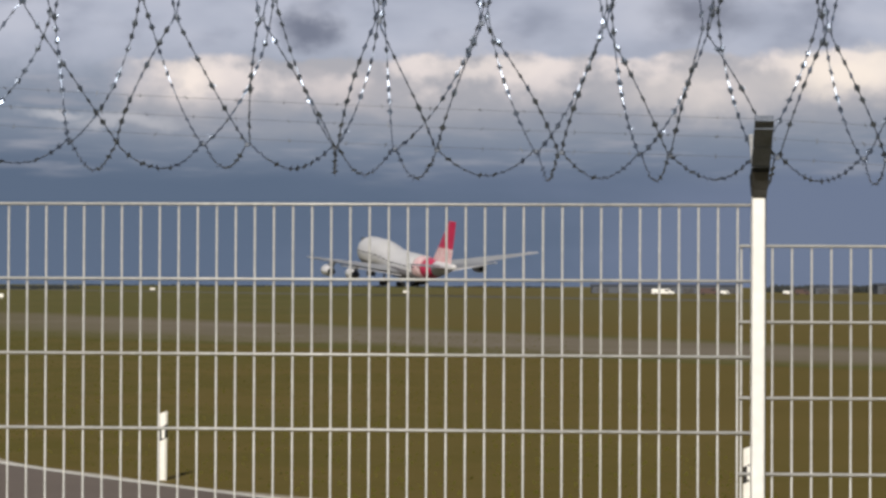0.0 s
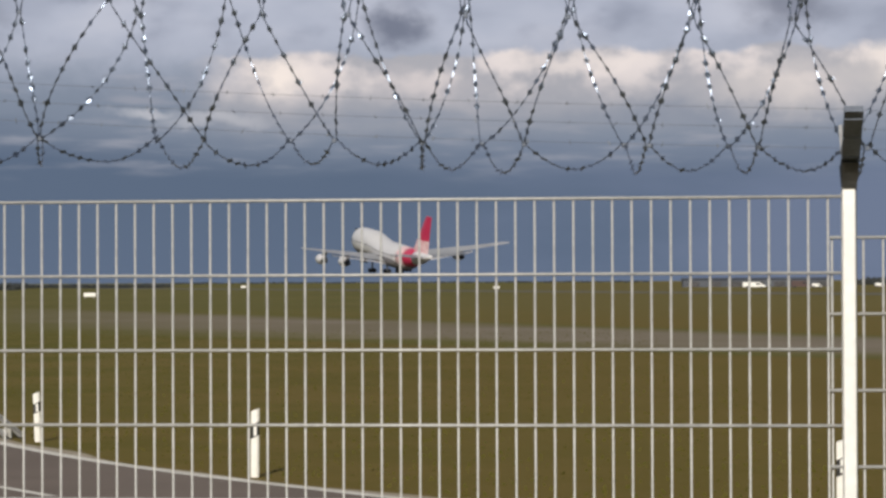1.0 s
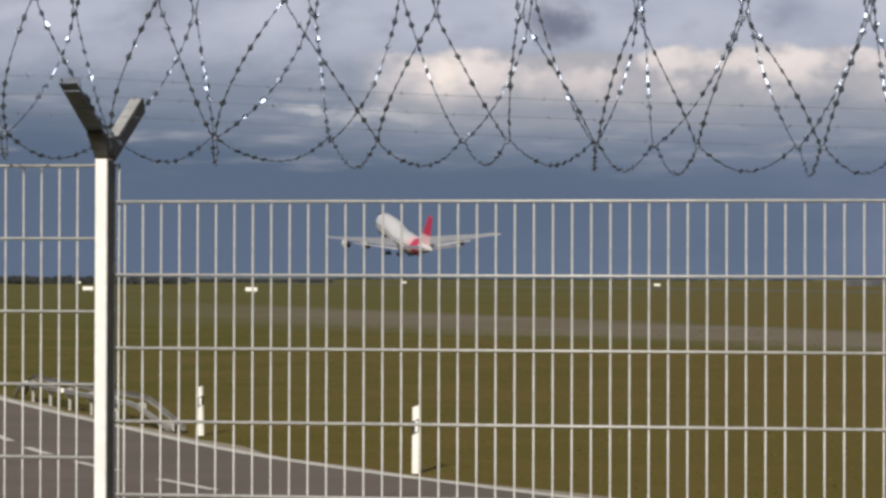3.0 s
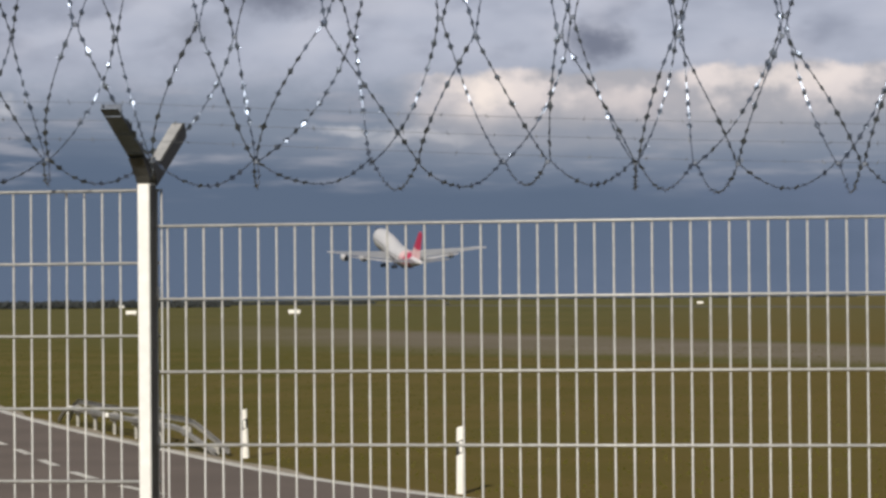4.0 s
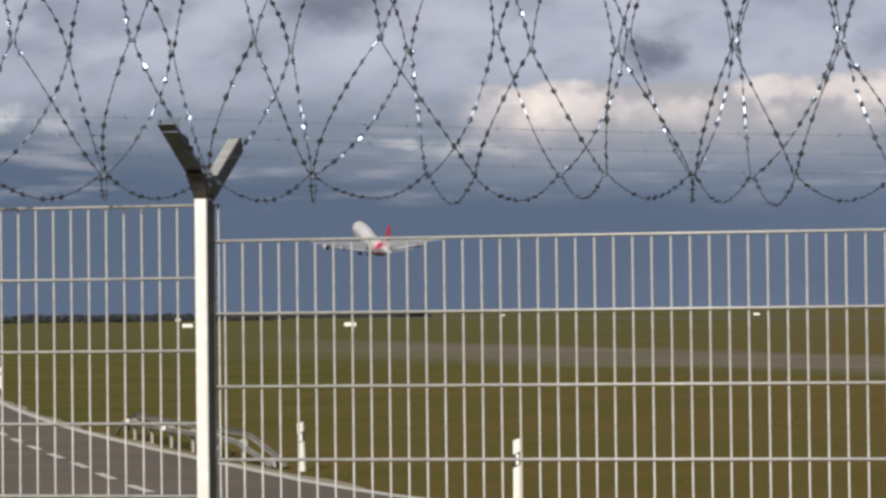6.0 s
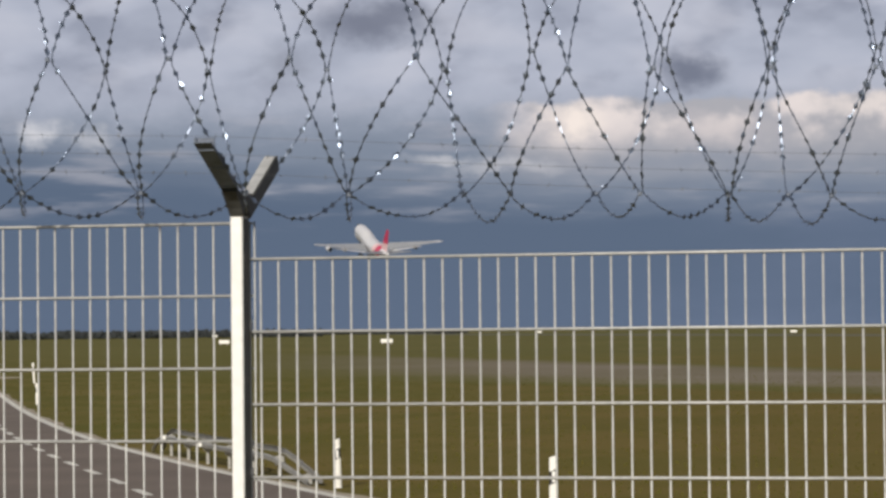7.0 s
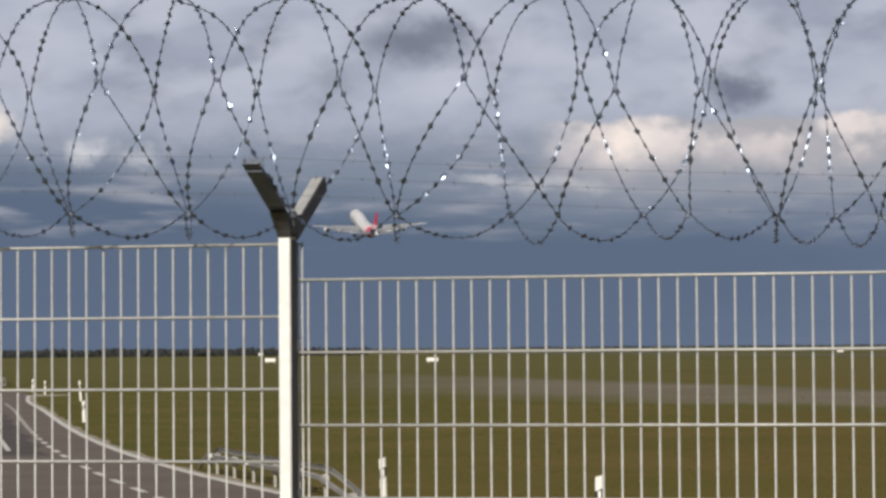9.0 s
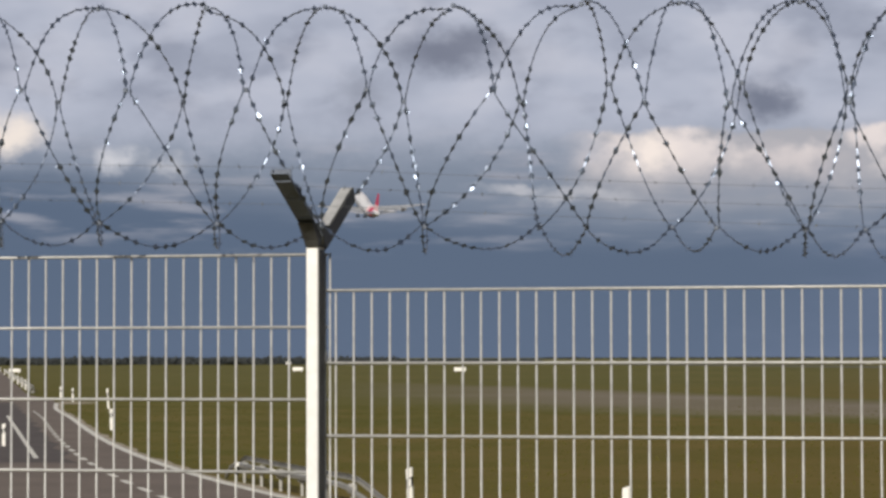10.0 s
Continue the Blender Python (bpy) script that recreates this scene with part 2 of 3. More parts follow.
    for cu, cv, ru, rv, col, amount in (
            (-5.6, 4.25, 1.0, 0.55, rgb(0.96, 0.85, 0.78), 0.9), (-2.6, 4.0, 1.6, 0.55, rgb(0.60, 0.55, 0.56), 0.5),
            (0.7, 4.50, 2.3, 0.36, rgb(0.86, 0.77, 0.73), 0.75), (4.9, 3.95, 2.3, 0.85, rgb(0.80, 0.72, 0.68), 0.6),
            (7.9, 4.35, 2.2, 0.75, rgb(0.97, 0.86, 0.76), 0.9), (-16.5, 4.10, 0.65, 0.40, rgb(0.66, 0.66, 0.70), 0.85),
            (-15.6, 3.92, 0.55, 0.32, rgb(0.50, 0.51, 0.56), 0.8), (-18.8, 4.6, 0.9, 0.65, rgb(0.92, 0.82, 0.74), 0.9),
            (-7.0, 3.25, 2.0, 0.26, rgb(0.52, 0.52, 0.56), 0.65), (-8.4, 3.50, 1.2, 0.20, rgb(0.56, 0.56, 0.60), 0.7),
            (-3.0, 3.35, 2.6, 0.30, rgb(0.27, 0.30, 0.37), 0.6), (2.5, 3.45, 3.0, 0.35, rgb(0.25, 0.28, 0.35), 0.6),
            (-3.1, 5.2, 1.0, 0.6, rgb(0.165, 0.185, 0.25), 0.92), (4.9, 5.6, 1.5, 0.75, rgb(0.19, 0.205, 0.265), 0.8),
            (-9.6, 6.35, 2.1, 0.65, rgb(0.18, 0.197, 0.26), 0.9), (-11.6, 5.5, 1.0, 0.6, rgb(0.26, 0.28, 0.345), 0.6)):
        c = n.mix(n.math("MULTIPLY", blob(cu, cv, ru, rv), amount), c, col)
    e = n.node("ShaderNodeEmission", {"Color": c, "Strength": 1.0})
    n.tree.links.new(e.outputs[0], n.out.inputs[0])
    return n.mat


# ---- mesh helpers ----
def mesh_of(name, verts, faces, material, uvs=None, smooth=False):
    me = bpy.data.meshes.new(name)
    me.from_pydata([tuple(v) for v in verts], [], faces)
    me.materials.append(material)
    if uvs:
        layer = me.uv_layers.new(name="UVMap")
        for loop in me.loops:
            layer.data[loop.index].uv = uvs[loop.vertex_index]
    if smooth:
        me.polygons.foreach_set("use_smooth", [True] * len(me.polygons))
    me.update()
    return me


def from_bm(name, bm, material, smooth=False):
    bmesh.ops.recalc_face_normals(bm, faces=bm.faces)
    me = bpy.data.meshes.new(name)
    bm.to_mesh(me)
    bm.free()
    me.materials.append(material)
    if smooth:
        me.polygons.foreach_set("use_smooth", [True] * len(me.polygons))
    return me


def part(name, data, material, parent, label=""):
    """One mesh object under a thing or a part."""
    me = data if isinstance(data, bpy.types.Mesh) else from_bm(name, data, material)
    ob = new(name, me)
    ob.parent = parent
    return tagged(ob, label)


def box(bm, x0, x1, y0, y1, z0, z1, bevel=0.0):
    made = bmesh.ops.create_cube(bm, size=1.0)["verts"]
    for v in made:
        v.co = Vector(((x0 + x1) / 2 + v.co.x * (x1 - x0), (y0 + y1) / 2 + v.co.y * (y1 - y0), (z0 + z1) / 2 + v.co.z * (z1 - z0)))
    if bevel:
        edges = list({e for v in made for e in v.link_edges})
        bmesh.ops.bevel(bm, geom=edges, offset=bevel, segments=1, affect="EDGES")
    return bm


def tube(points, radius, sides=6, closed=False):
    """Vertices and faces of a tube along points."""
    n, verts, faces = len(points), [], []
    for i, p in enumerate(points):
        a = points[(i - 1) % n] if closed or i else p
        b = points[(i + 1) % n] if closed or i < n - 1 else p
        t = (Vector(b) - Vector(a)).normalized()
        side = t.cross(Vector((0.31, 0.17, 0.93)) if abs(t.z) < 0.9 else Vector((1, 0, 0))).normalized()
        up = side.cross(t)
        for k in range(sides):
            w = 2 * math.pi * k / sides
            verts.append(Vector(p) + radius * (math.cos(w) * side + math.sin(w) * up))
    for i in range(n if closed else n - 1):
        for k in range(sides):
            j, m = (i + 1) % n, (k + 1) % sides
            faces.append((i * sides + k, i * sides + m, j * sides + m, j * sides + k))
    if not closed:
        faces.append(tuple(range(sides))[::-1])
        faces.append(tuple((n - 1) * sides + k for k in range(sides)))
    return verts, faces


def join(pieces):
    verts, faces = [], []
    for v, f in pieces:
        o = len(verts)
        verts += v
        faces += [tuple(i + o for i in q) for q in f]
    return verts, faces


def octa(centre, t, side, up, a, b, c):
    """A small pointed plate: half length a along t, half width b, half thickness c."""
    p = Vector(centre)
    v = [p + a * t, p - a * t, p + b * side, p - b * side, p + c * up, p - c * up]
    return v, [(0, 2, 4), (2, 1, 4), (1, 3, 4), (3, 0, 4), (2, 0, 5), (1, 2, 5), (3, 1, 5), (0, 3, 5)]


def loft(rings, cap=True):
    n, verts, faces = len(rings[0]), [], []
    for r in rings:
        verts += [Vector(p) for p in r]
    for i in range(len(rings) - 1):
        for k in range(n):
            m = (k + 1) % n
            faces.append((i * n + k, i * n + m, (i + 1) * n + m, (i + 1) * n + k))
    if cap:
        faces.append(tuple(range(n))[::-1])
        faces.append(tuple((len(rings) - 1) * n + k for k in range(n)))
    return verts, faces


# ---- ground ----
def ground_height(x, y):
    """Bank on which camera and fence stand, then the level airfield."""
    s = min(max((y - 1.0) / 17.0, 0.0), 1.0)
    s = s * s * (3 - 2 * s)
    near = 1.05 - 0.042 * (min(max(x, -12), 12) - 1.2) - 0.03 * max(min(y, 0.0), -12.0)
    return near * (1 - s)


def edge_x(y):
    """The road's white edge line."""
    far = min(max((y - 160.0) / 45.0, 0.0), 1.0)
    return -53.8 - 0.337 * (y - 165.0) + 8.6 * math.exp(-(y - 27.0) / 22.0) - 1.9 * far * far * (3 - 2 * far) - 0.013 * max(y - 190.0, 0.0) - 0.55 * math.exp(-((y - 36.0) / 6.0) ** 2) - 0.13 * min(max((y - 36.0) / 6.0, 0.0), 1.0) - 0.40 * math.exp(-((y - 142.0) / 16.0) ** 2)


def edge_side(y):
    """Unit vector away from the road at the edge line."""
    s = -0.33 - 8.6 / 22.0 * math.exp(-(y - 27.0) / 22.0)
    return Vector((1.0, -s, 0.0)).normalized()


def centre_x(y):
    return edge_x(y) - 1.4 - 2.8 * math.exp(-(y - 31.0) / 22.0)


def ground():
    xs = sorted({round(v, 2) for v in [-3000, -2000, -1200, -800, -500, -350, -250, -180, -130, -90, -60, -45, *range(-36, 37, 3), 45, 60, 90, 130, 180, 250, 350, 500, 800, 1200, 2000, 3000]})
    ys = [-300, -120, -60, -30, -20, *[i * 1.0 for i in range(-14, 30)], 35, 45, 60, 80, 110, 150, 200, 300, 450, 650, 900, 1300, 1900, 2800, 4000, 4900]
    verts = [(x, y, ground_height(x, y)) for y in ys for x in xs]
    w = len(xs)
    faces = [(j * w + i, j * w + i + 1, (j + 1) * w + i + 1, (j + 1) * w + i) for j in range(len(ys) - 1) for i in range(w - 1)]
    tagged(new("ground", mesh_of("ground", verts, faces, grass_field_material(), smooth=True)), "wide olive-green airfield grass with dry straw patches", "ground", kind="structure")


def ribbon(left, right, ys, z):
    verts, faces = [], []
    for y in ys:
        verts += [Vector((*left(y), z)), Vector((*right(y), z))]
    for i in range(len(ys) - 1):
        faces.append((2 * i, 2 * i + 1, 2 * i + 3, 2 * i + 2))
    return verts, faces


def offset_edge(y, d):
    p = Vector((edge_x(y), y, 0)) + d * edge_side(y)
    return p.x, p.y


def road():
    asphalt = asphalt_material()
    ys = [21 + 1.5 * i for i in range(90)] + [160 + 12 * i for i in range(42)]
    me = mesh_of("road", *ribbon(lambda y: offset_edge(y, -11.0), lambda y: offset_edge(y, 0.17), ys, 0.012), asphalt)
    thing = tagged(new("road", me), "grey asphalt perimeter road curving past the grass", "road", kind="structure")
    near = [21 + 1.2 * i for i in range(118)]
    part("edge_line", mesh_of("edge_line", *ribbon(lambda y: offset_edge(y, -0.13), lambda y: offset_edge(y, 0.13), near, 0.018), line_paint), None, thing, "solid white edge line")
    for i in range(32):
        y0 = 26.2 + 3.5 * i
        ys2 = [y0, y0 + 0.9, y0 + 1.8]
        part("lane_dash", mesh_of("lane_dash", *ribbon(lambda y: (centre_x(y) - 0.09, y), lambda y: (centre_x(y) + 0.09, y), ys2, 0.018), line_paint), None, thing)
    ys3 = [69.5 + 5.5 * i for i in range(11)]
    part("left_line", mesh_of("left_line", *ribbon(lambda y: (-23.9 - 0.357 * (y - 69.8) - 0.08, y), lambda y: (-23.9 - 0.357 * (y - 69.8) + 0.08, y), ys3, 0.018), line_paint), None, thing, "solid white line beside the far lane")
    dark = speckled("dark_patch_asphalt", (0.060, 0.046, 0.040), (0.088, 0.070, 0.062), 0.4, 0.85)
    patch_ys = [66 + 4 * i for i in range(25)]
    patch = mesh_of("road_patch", *ribbon(lambda y: (-34.0 - 0.357 * (y - 69.8), y), lambda y: (-22.9 - 0.357 * (y - 69.8) + 0.25 * math.sin(y * 0.7), y), patch_ys, 0.015), dark)
    part("patch", patch, None, thing, "darker asphalt patch")
    verge = mesh_of("verge", *ribbon(lambda y: offset_edge(y, 0.17), lambda y: offset_edge(y, 0.36 + (0.12 * math.sin(y * 0.5) + 0.10 * math.sin(y * 1.3 + 1)) * min(1.0, 45.0 / y)), [21 + 0.5 * i for i in range(290)], 0.008), gravel_material())
    tagged(new("verge", verge), "narrow strip of pale gravel beside the road", "verge", kind="structure")
    track = mesh_of("side_track", [(-53.0, 160.5, .007), (-51.9, 157.5, .007), (-50.9, 159.2, .007), (-50.2, 162, .007), (-51.4, 165, .007), (-54.4, 168, .007)], [(0, 1, 2, 3, 4, 5)], gravel_material())
    tagged(new("side_track", track), "pale gravel turn-off beside the road", "track", kind="structure")


def airfield_surfaces():
    verts, faces, uvs = [], [], []
    for i in range(54):
        k = -0.7 + 0.04 * i
        for j in range(6):
            v = j / 5
            verts.append(Vector((12.5 - 40 * k, 93 + 56 * k, 0.006)).lerp(Vector((17.2 - 74 * k, 136 + 174 * k, 0.006)), v))
            uvs.append((k, v))
        if i:
            for j in range(5):
                o = (i - 1) * 6 + j
                faces.append((o, o + 1, o + 7, o + 6))
    me = mesh_of("taxi_strip", verts, faces, strip_material(), uvs)
    tagged(new("taxi_strip", me), "dry grey mown strip crossing the airfield grass", "strip", kind="structure")
    d, s = Vector((-0.342, 0.940, 0)), Vector((0.940, 0.342, 0))
    base = Vector((-11, 712, 0.01))
    corners = [base + d * a + s * b for a, b in ((-900, -15), (-900, 15), (2600, 15), (2600, -15))]
    asphalt = speckled("runway_asphalt", (0.066, 0.062, 0.042), (0.092, 0.087, 0.062), 0.05, 0.9)
    tagged(new("runway", mesh_of("runway", corners, [(0, 1, 2, 3)], asphalt)), "long grey asphalt runway far across the grass", "runway", kind="structure")


def grass_tufts():
    """Rough grass between the bank and the middle of the field."""
    rng = random.Random(4)
    verts, faces = [], []
    for _ in range(7000):
        y = 24 + 130 * rng.random() ** 1.8
        half = 0.17 * (y + 8) + 4
        x = 1.6 - 0.17 * (y + 8) + rng.uniform(-half, half) * 1.05
        e = edge_x(y) if y > 21 else 99
        if x < e + 0.75 * 1.3:
            continue
        h, w, a = rng.uniform(0.03, 0.09), rng.uniform(0.02, 0.05), rng.uniform(-0.6, 0.6)
        lean = (rng.uniform(-0.05, 0.05), rng.uniform(0.0, 0.06))
        z = ground_height(x, y) - 0.01
        c, s, o = math.cos(a) * w, math.sin(a) * w, len(verts)
        verts += [(x - c, y - s, z), (x + c, y + s, z), (x + lean[0], y + lean[1], z + h)]
        faces.append((o, o + 1, o + 2))
    tagged(new("field_grass", mesh_of("field_grass", verts, faces, blade_material())), "short rough olive and straw-coloured grass tufts", "grass", kind="stuff")


def sky_backdrop():
    verts, uvs, faces = [], [], []
    us, vs = [-75 + 3 * i for i in range(51)], [-0.6 + 0.8 * i for i in range(38)]
    for v in vs:
        for u in us:
            r = 4700
            verts.append((1.6 + r * math.sin(radians(u)), -7.4 + r * math.cos(radians(u)), 2.85 + r * math.tan(radians(v))))
            uvs.append((u, v))
    w = len(us)
    for j in range(len(vs) - 1):
        for i in range(w - 1):
            faces.append((j * w + i, j * w + i + 1, (j + 1) * w + i + 1, (j + 1) * w + i))
    tagged(new("backdrop", mesh_of("backdrop", verts, faces, cloud_material(), uvs, True)), "slate-blue evening sky with cream-lit cumulus bank", "sky", kind="structure")


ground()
road()
airfield_surfaces()
sky_backdrop()


# ---- the fence ----
PITCH, STEP = 2.395, 0.105                # post to post, and the drop from bay to bay
FIRST_POST, TOP = -0.04, 3.05             # post at the left end of the middle bay, top wire of that bay


def rod(length, radius, axis):
    pts = [(0, 0, 0), (length, 0, 0)] if axis == "x" else [(0, 0, 0), (0, 0, -length)]
    v, f = tube([Vector(p) for p in pts], radius, 8)
    return mesh_of("rod", v, f, galvanised, smooth=True)


def fence_panels():
    upright, long_rod = rod(2.02, 0.0030, "z"), rod(2.40, 0.0038, "x")
    for bay in (-1, 0, 1):
        z = TOP - STEP * bay
        x0 = FIRST_POST + 0.040 + PITCH * bay + {-1: -0.039, 0: 0.002, 1: 0.001}[bay]
        panel = tagged(new("fence"), "galvanised double-rod mesh fence panel between steel posts", "fence", "fence panels along the airfield")
        panel.matrix_world = FENCE @ pose(x0, 0, z - (0.008 if bay == -1 else 0.0))
        for k in range(47):
            ob = part("upright_wire", upright, None, panel)
            ob.location = (0.0501 * k, 0, 0.004)
        # the outer panels reach past the post with one or two end wires
        for x in {-1: (2.419, 2.406), 0: (), 1: (-0.0795,)}[bay]:
            ob = part("upright_wire", upright, None, panel)
            ob.location = (x, 0.003, 0.004)
        for row in range(11):
            for side in (-1, 1):
                ob = part("cross_wire", long_rod, None, panel)
                ob.location = ({-1: 0.012, 0: -0.034, 1: -0.085}[bay], side * 0.0075, -0.1953 * row)


def channel(a, b, width, thick, flange_x, flange_from, flange_to, plate=True, web=True):
    """An angle-iron arm from a to b in the y-z plane, with a flange along one side, above or below the plate."""
    a, b = Vector(a), Vector(b)
    t = (b - a).normalized()
    nrm = Vector((0, -t.z, t.y))
    if nrm.z < 0:
        nrm = -nrm
    bm = bmesh.new()
    sx = Vector((1, 0, 0))
    pieces = ([(-width / 2, width / 2, 0, thick)] if plate else []) + ([(flange_x, flange_x + thick, flange_from, flange_to)] if web else [])
    for x0, x1, h0, h1 in pieces:
        vs = [bm.verts.new(p + sx * x + nrm * h) for p in (a, b) for x, h in ((x0, h0), (x1, h0), (x1, h1), (x0, h1))]
        for q in ((0, 1, 2, 3), (4, 7, 6, 5), (0, 4, 5, 1), (1, 5, 6, 2), (2, 6, 7, 3), (3, 7, 4, 0)):
            bm.faces.new([vs[i] for i in q])
    return bm


def fence_post():
    post = tagged(new("fence_post"), "pale zinc fence post with dark Y-shaped arms on top", "fence post", "fence posts along the airfield")
    bm = box(bmesh.new(), -0.0185, 0.0150, -0.078, -0.016, -2.15, 0.0, 0.003)
    part("shaft", bm, post_zinc, post)
    # added dark strip paints the shade on the shaft's right face
    part("side_shade", box(bmesh.new(), 0.0152, 0.0175, -0.075, -0.020, -2.15, -0.012, 0.001), socket_shade_steel, post, "dark strip standing in for the post's shaded side")
    part("cover_strip", box(bmesh.new(), -0.018, 0.006, 0.012, 0.020, -2.15, -0.01, 0.002), post_zinc, post)
    rings = [[(-w, y0, z), (w, y0, z), (w, y1, z), (-w, y1, z)] for z, w, y0, y1 in ((-0.006, 0.0180, -0.083, -0.012), (0.012, 0.0195, -0.095, 0.002), (0.056, 0.0205, -0.150, 0.066))]
    part("socket", mesh_of("socket", *loft(rings), socket_shade_steel), None, post, "dark steel socket of the arms")
    long_arm = part("long_arm", channel((0, -0.055, 0.022), (0, -0.385, 0.170), 0.046, 0.005, -0.023, 0.005, 0.016), shaded_arm_steel, post, "long arm leaning outwards, coloured as if shaded")
    short_arm = part("short_arm", channel((0, -0.035, 0.022), (0, 0.255, 0.168), 0.030, 0.005, 0.015, -0.038, -0.001, web=False), arm_steel, post, "short pale arm leaning inwards")
    # the web's unlit side is put into its colour with darker steel
    part("web", channel((0, -0.035, 0.022), (0, 0.260, 0.170), 0.030, 0.005, 0.0152, -0.038, 0.004, plate=False), socket_shade_steel, short_arm, "web along the short arm, darkened to look shaded")
    for s in (0.32, 0.62, 0.90):
        y, z = -0.055 - 0.330 * s, 0.022 + 0.148 * s
        part("wire_tie", box(bmesh.new(), -0.0235, 0.0235, y - 0.002, y + 0.002, z - 0.004, z + 0.030, 0.0008), shaded_arm_steel, long_arm)
    for z in (-0.30, -0.70, -1.1, -1.5):
        part("clamp", box(bmesh.new(), -0.015, 0.013, -0.017, 0.024, z - 0.02, z + 0.02, 0.003), post_zinc, post)
    return post


def fence_posts():
    first = fence_post()
    zs = lambda i: 3.170 - 0.096 * i
    first.matrix_world = FENCE @ pose(FIRST_POST - PITCH, 0, zs(-1))
    for i in (0, 1, 2):
        copy_thing(first, FENCE @ pose(FIRST_POST + (PITCH + 0.004) * i, 0, zs(i)))


def razor_ring(knots, zc, radius, rng):
    """One turn of razor tape through its clips: (degrees round the coil, x, kind of clip: pair, next or under)."""
    squash, turn = rng.uniform(0.99, 1.01), rng.uniform(-1.0, 1.0)
    wob = [rng.uniform(-0.008, 0.008) for _ in range(4)]
    pts = []
    steps = 110
    for i in range(steps + 1):
        th = knots[0][0] + 360 * i / steps
        for (a, xa, kind_a), (b, xb, kind_b) in zip(knots, knots[1:]):
            if a <= th <= b + 1e-6:
                s = (th - a) / (b - a)
                # paired turns part at an angle, and bow softly where they touch their neighbours
                bow = s
                if kind_a == "next" and a < 90:
                    bow = 1.0 - math.cos(0.5 * math.pi * s)
                elif kind_b == "next" or kind_a == "next":
                    bow = math.sin(0.5 * math.pi * s)
                x = xa + (xb - xa) * (0.55 * bow + 0.45 * s)
                break
        w = radians(th)
        fade = max(0.0, math.sin(math.pi * i / steps)) ** 0.5
        ww = radians(th + turn * fade)
        r = radius * (1 + (squash - 1) * fade) + fade * (wob[0] * math.cos(2 * w) + wob[1] * math.sin(3 * w) + 0.003 * math.sin(7 * w + wob[2] * 300))
        x += 0.005 * fade * math.sin(3 * w + wob[3] * 300)
        pts.append(Vector((x, r * math.cos(ww), zc + r * math.sin(ww))))
    pieces = [tube(pts, 0.0015, 5)]
    # barbs along the tape
    length = 0.0
    for i in range(steps):
        a, b = pts[i], pts[i + 1]
        seg = (b - a).length
        while length < seg:
            t = (b - a).normalized()
            p = a + t * length
            side = t.cross(Vector((rng.uniform(-1, 1), rng.uniform(-1, 1), rng.uniform(-1, 1)))).normalized()
            up = side.cross(t)
            pieces.append(octa(p, t, side, up, rng.uniform(0.013, 0.018), rng.uniform(0.0064, 0.0088), 0.0025))
            cross = (side + 0.5 * t).normalized()
            pieces.append(octa(p, cross, t, up, 0.0125, 0.0035, 0.0016))
            length += rng.uniform(0.032, 0.040)
        length -= seg
    return join(pieces)


# each pair of loops: x of its clips on top, low in front and low behind; x of the clips to the next pair, in front and behind
COIL = (
    (-2.45, -2.30, -2.47, -2.20, -2.33), (-2.10, -1.95, -2.11, -1.84, -1.98), (-1.75, -1.60, -1.76, -1.49, -1.63), (-1.39, -1.23, -1.40, -1.12, -1.27),
    (-1.037, -0.887, -1.053, -0.774, -0.923), (-0.680, -0.603, -0.753, -0.480, -0.539), (-0.364, -0.272, -0.403, -0.149, -0.239), (-0.028, 0.017, -0.098, 0.176, 0.111),
    (0.329, 0.296, 0.196, 0.511, 0.443), (0.677, 0.724, 0.519, 0.899, 0.697), (0.936, 1.059, 0.884, 1.117, 1.064), (1.253, 1.284, 1.240, 1.410, 1.351),
    (1.551, 1.543, 1.400, 1.665, 1.639), (1.837, 1.858, 1.778, 1.966, 1.969), (2.121, 2.132, 2.056, 2.209, 2.257), (2.397, 2.400, 2.362, 2.520, 2.532),
    (2.671, 2.669, 2.644, 2.81, 2.80), (2.96, 2.96, 2.92, 3.10, 3.09), (3.25, 3.25, 3.21, 3.39, 3.38), (3.54, 3.54, 3.50, 3.68, 3.67))


def razor_coil():
    rng = random.Random(11)
    coil = tagged(new("razor_wire_coil"), "coil of barbed steel razor wire along the fence top", "razor wire")
    coil.matrix_world = FENCE
    for before, here, after in zip(COIL, COIL[1:], COIL[2:]):
        top, front, back = here[:3]
        zc = 3.489 - 0.022 * top
        # the tape winds on: once within the pair, once over to the next pair
        for n, gap, end in ((-1, before, back), (1, here, after[2])):
            e = 0.004 * n
            behind, ahead = (26, 174) if gap[0] > 0.6 else (17, 168)
            knots = [(-50, back + e, "pair"), (behind, gap[4] - e, "next"), (90, top + e, "pair"), (ahead, gap[3] - e, "next"), (236, front + e, "pair"), (310, end - e, "pair")]
            v, f = razor_ring(knots, zc, 0.328, rng)
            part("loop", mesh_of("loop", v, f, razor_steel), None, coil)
        for x, th in ((top, 90), (front, 236), (back, -50), (here[3], ahead), (here[4], behind)):
            w = radians(th)
            ob = part("clip", box(bmesh.new(), -0.006, 0.006, -0.004, 0.004, -0.006, 0.006, 0.002), shaded_arm_steel, coil)
            ob.location = (x, 0.328 * math.cos(w), zc + 0.328 * math.sin(w))


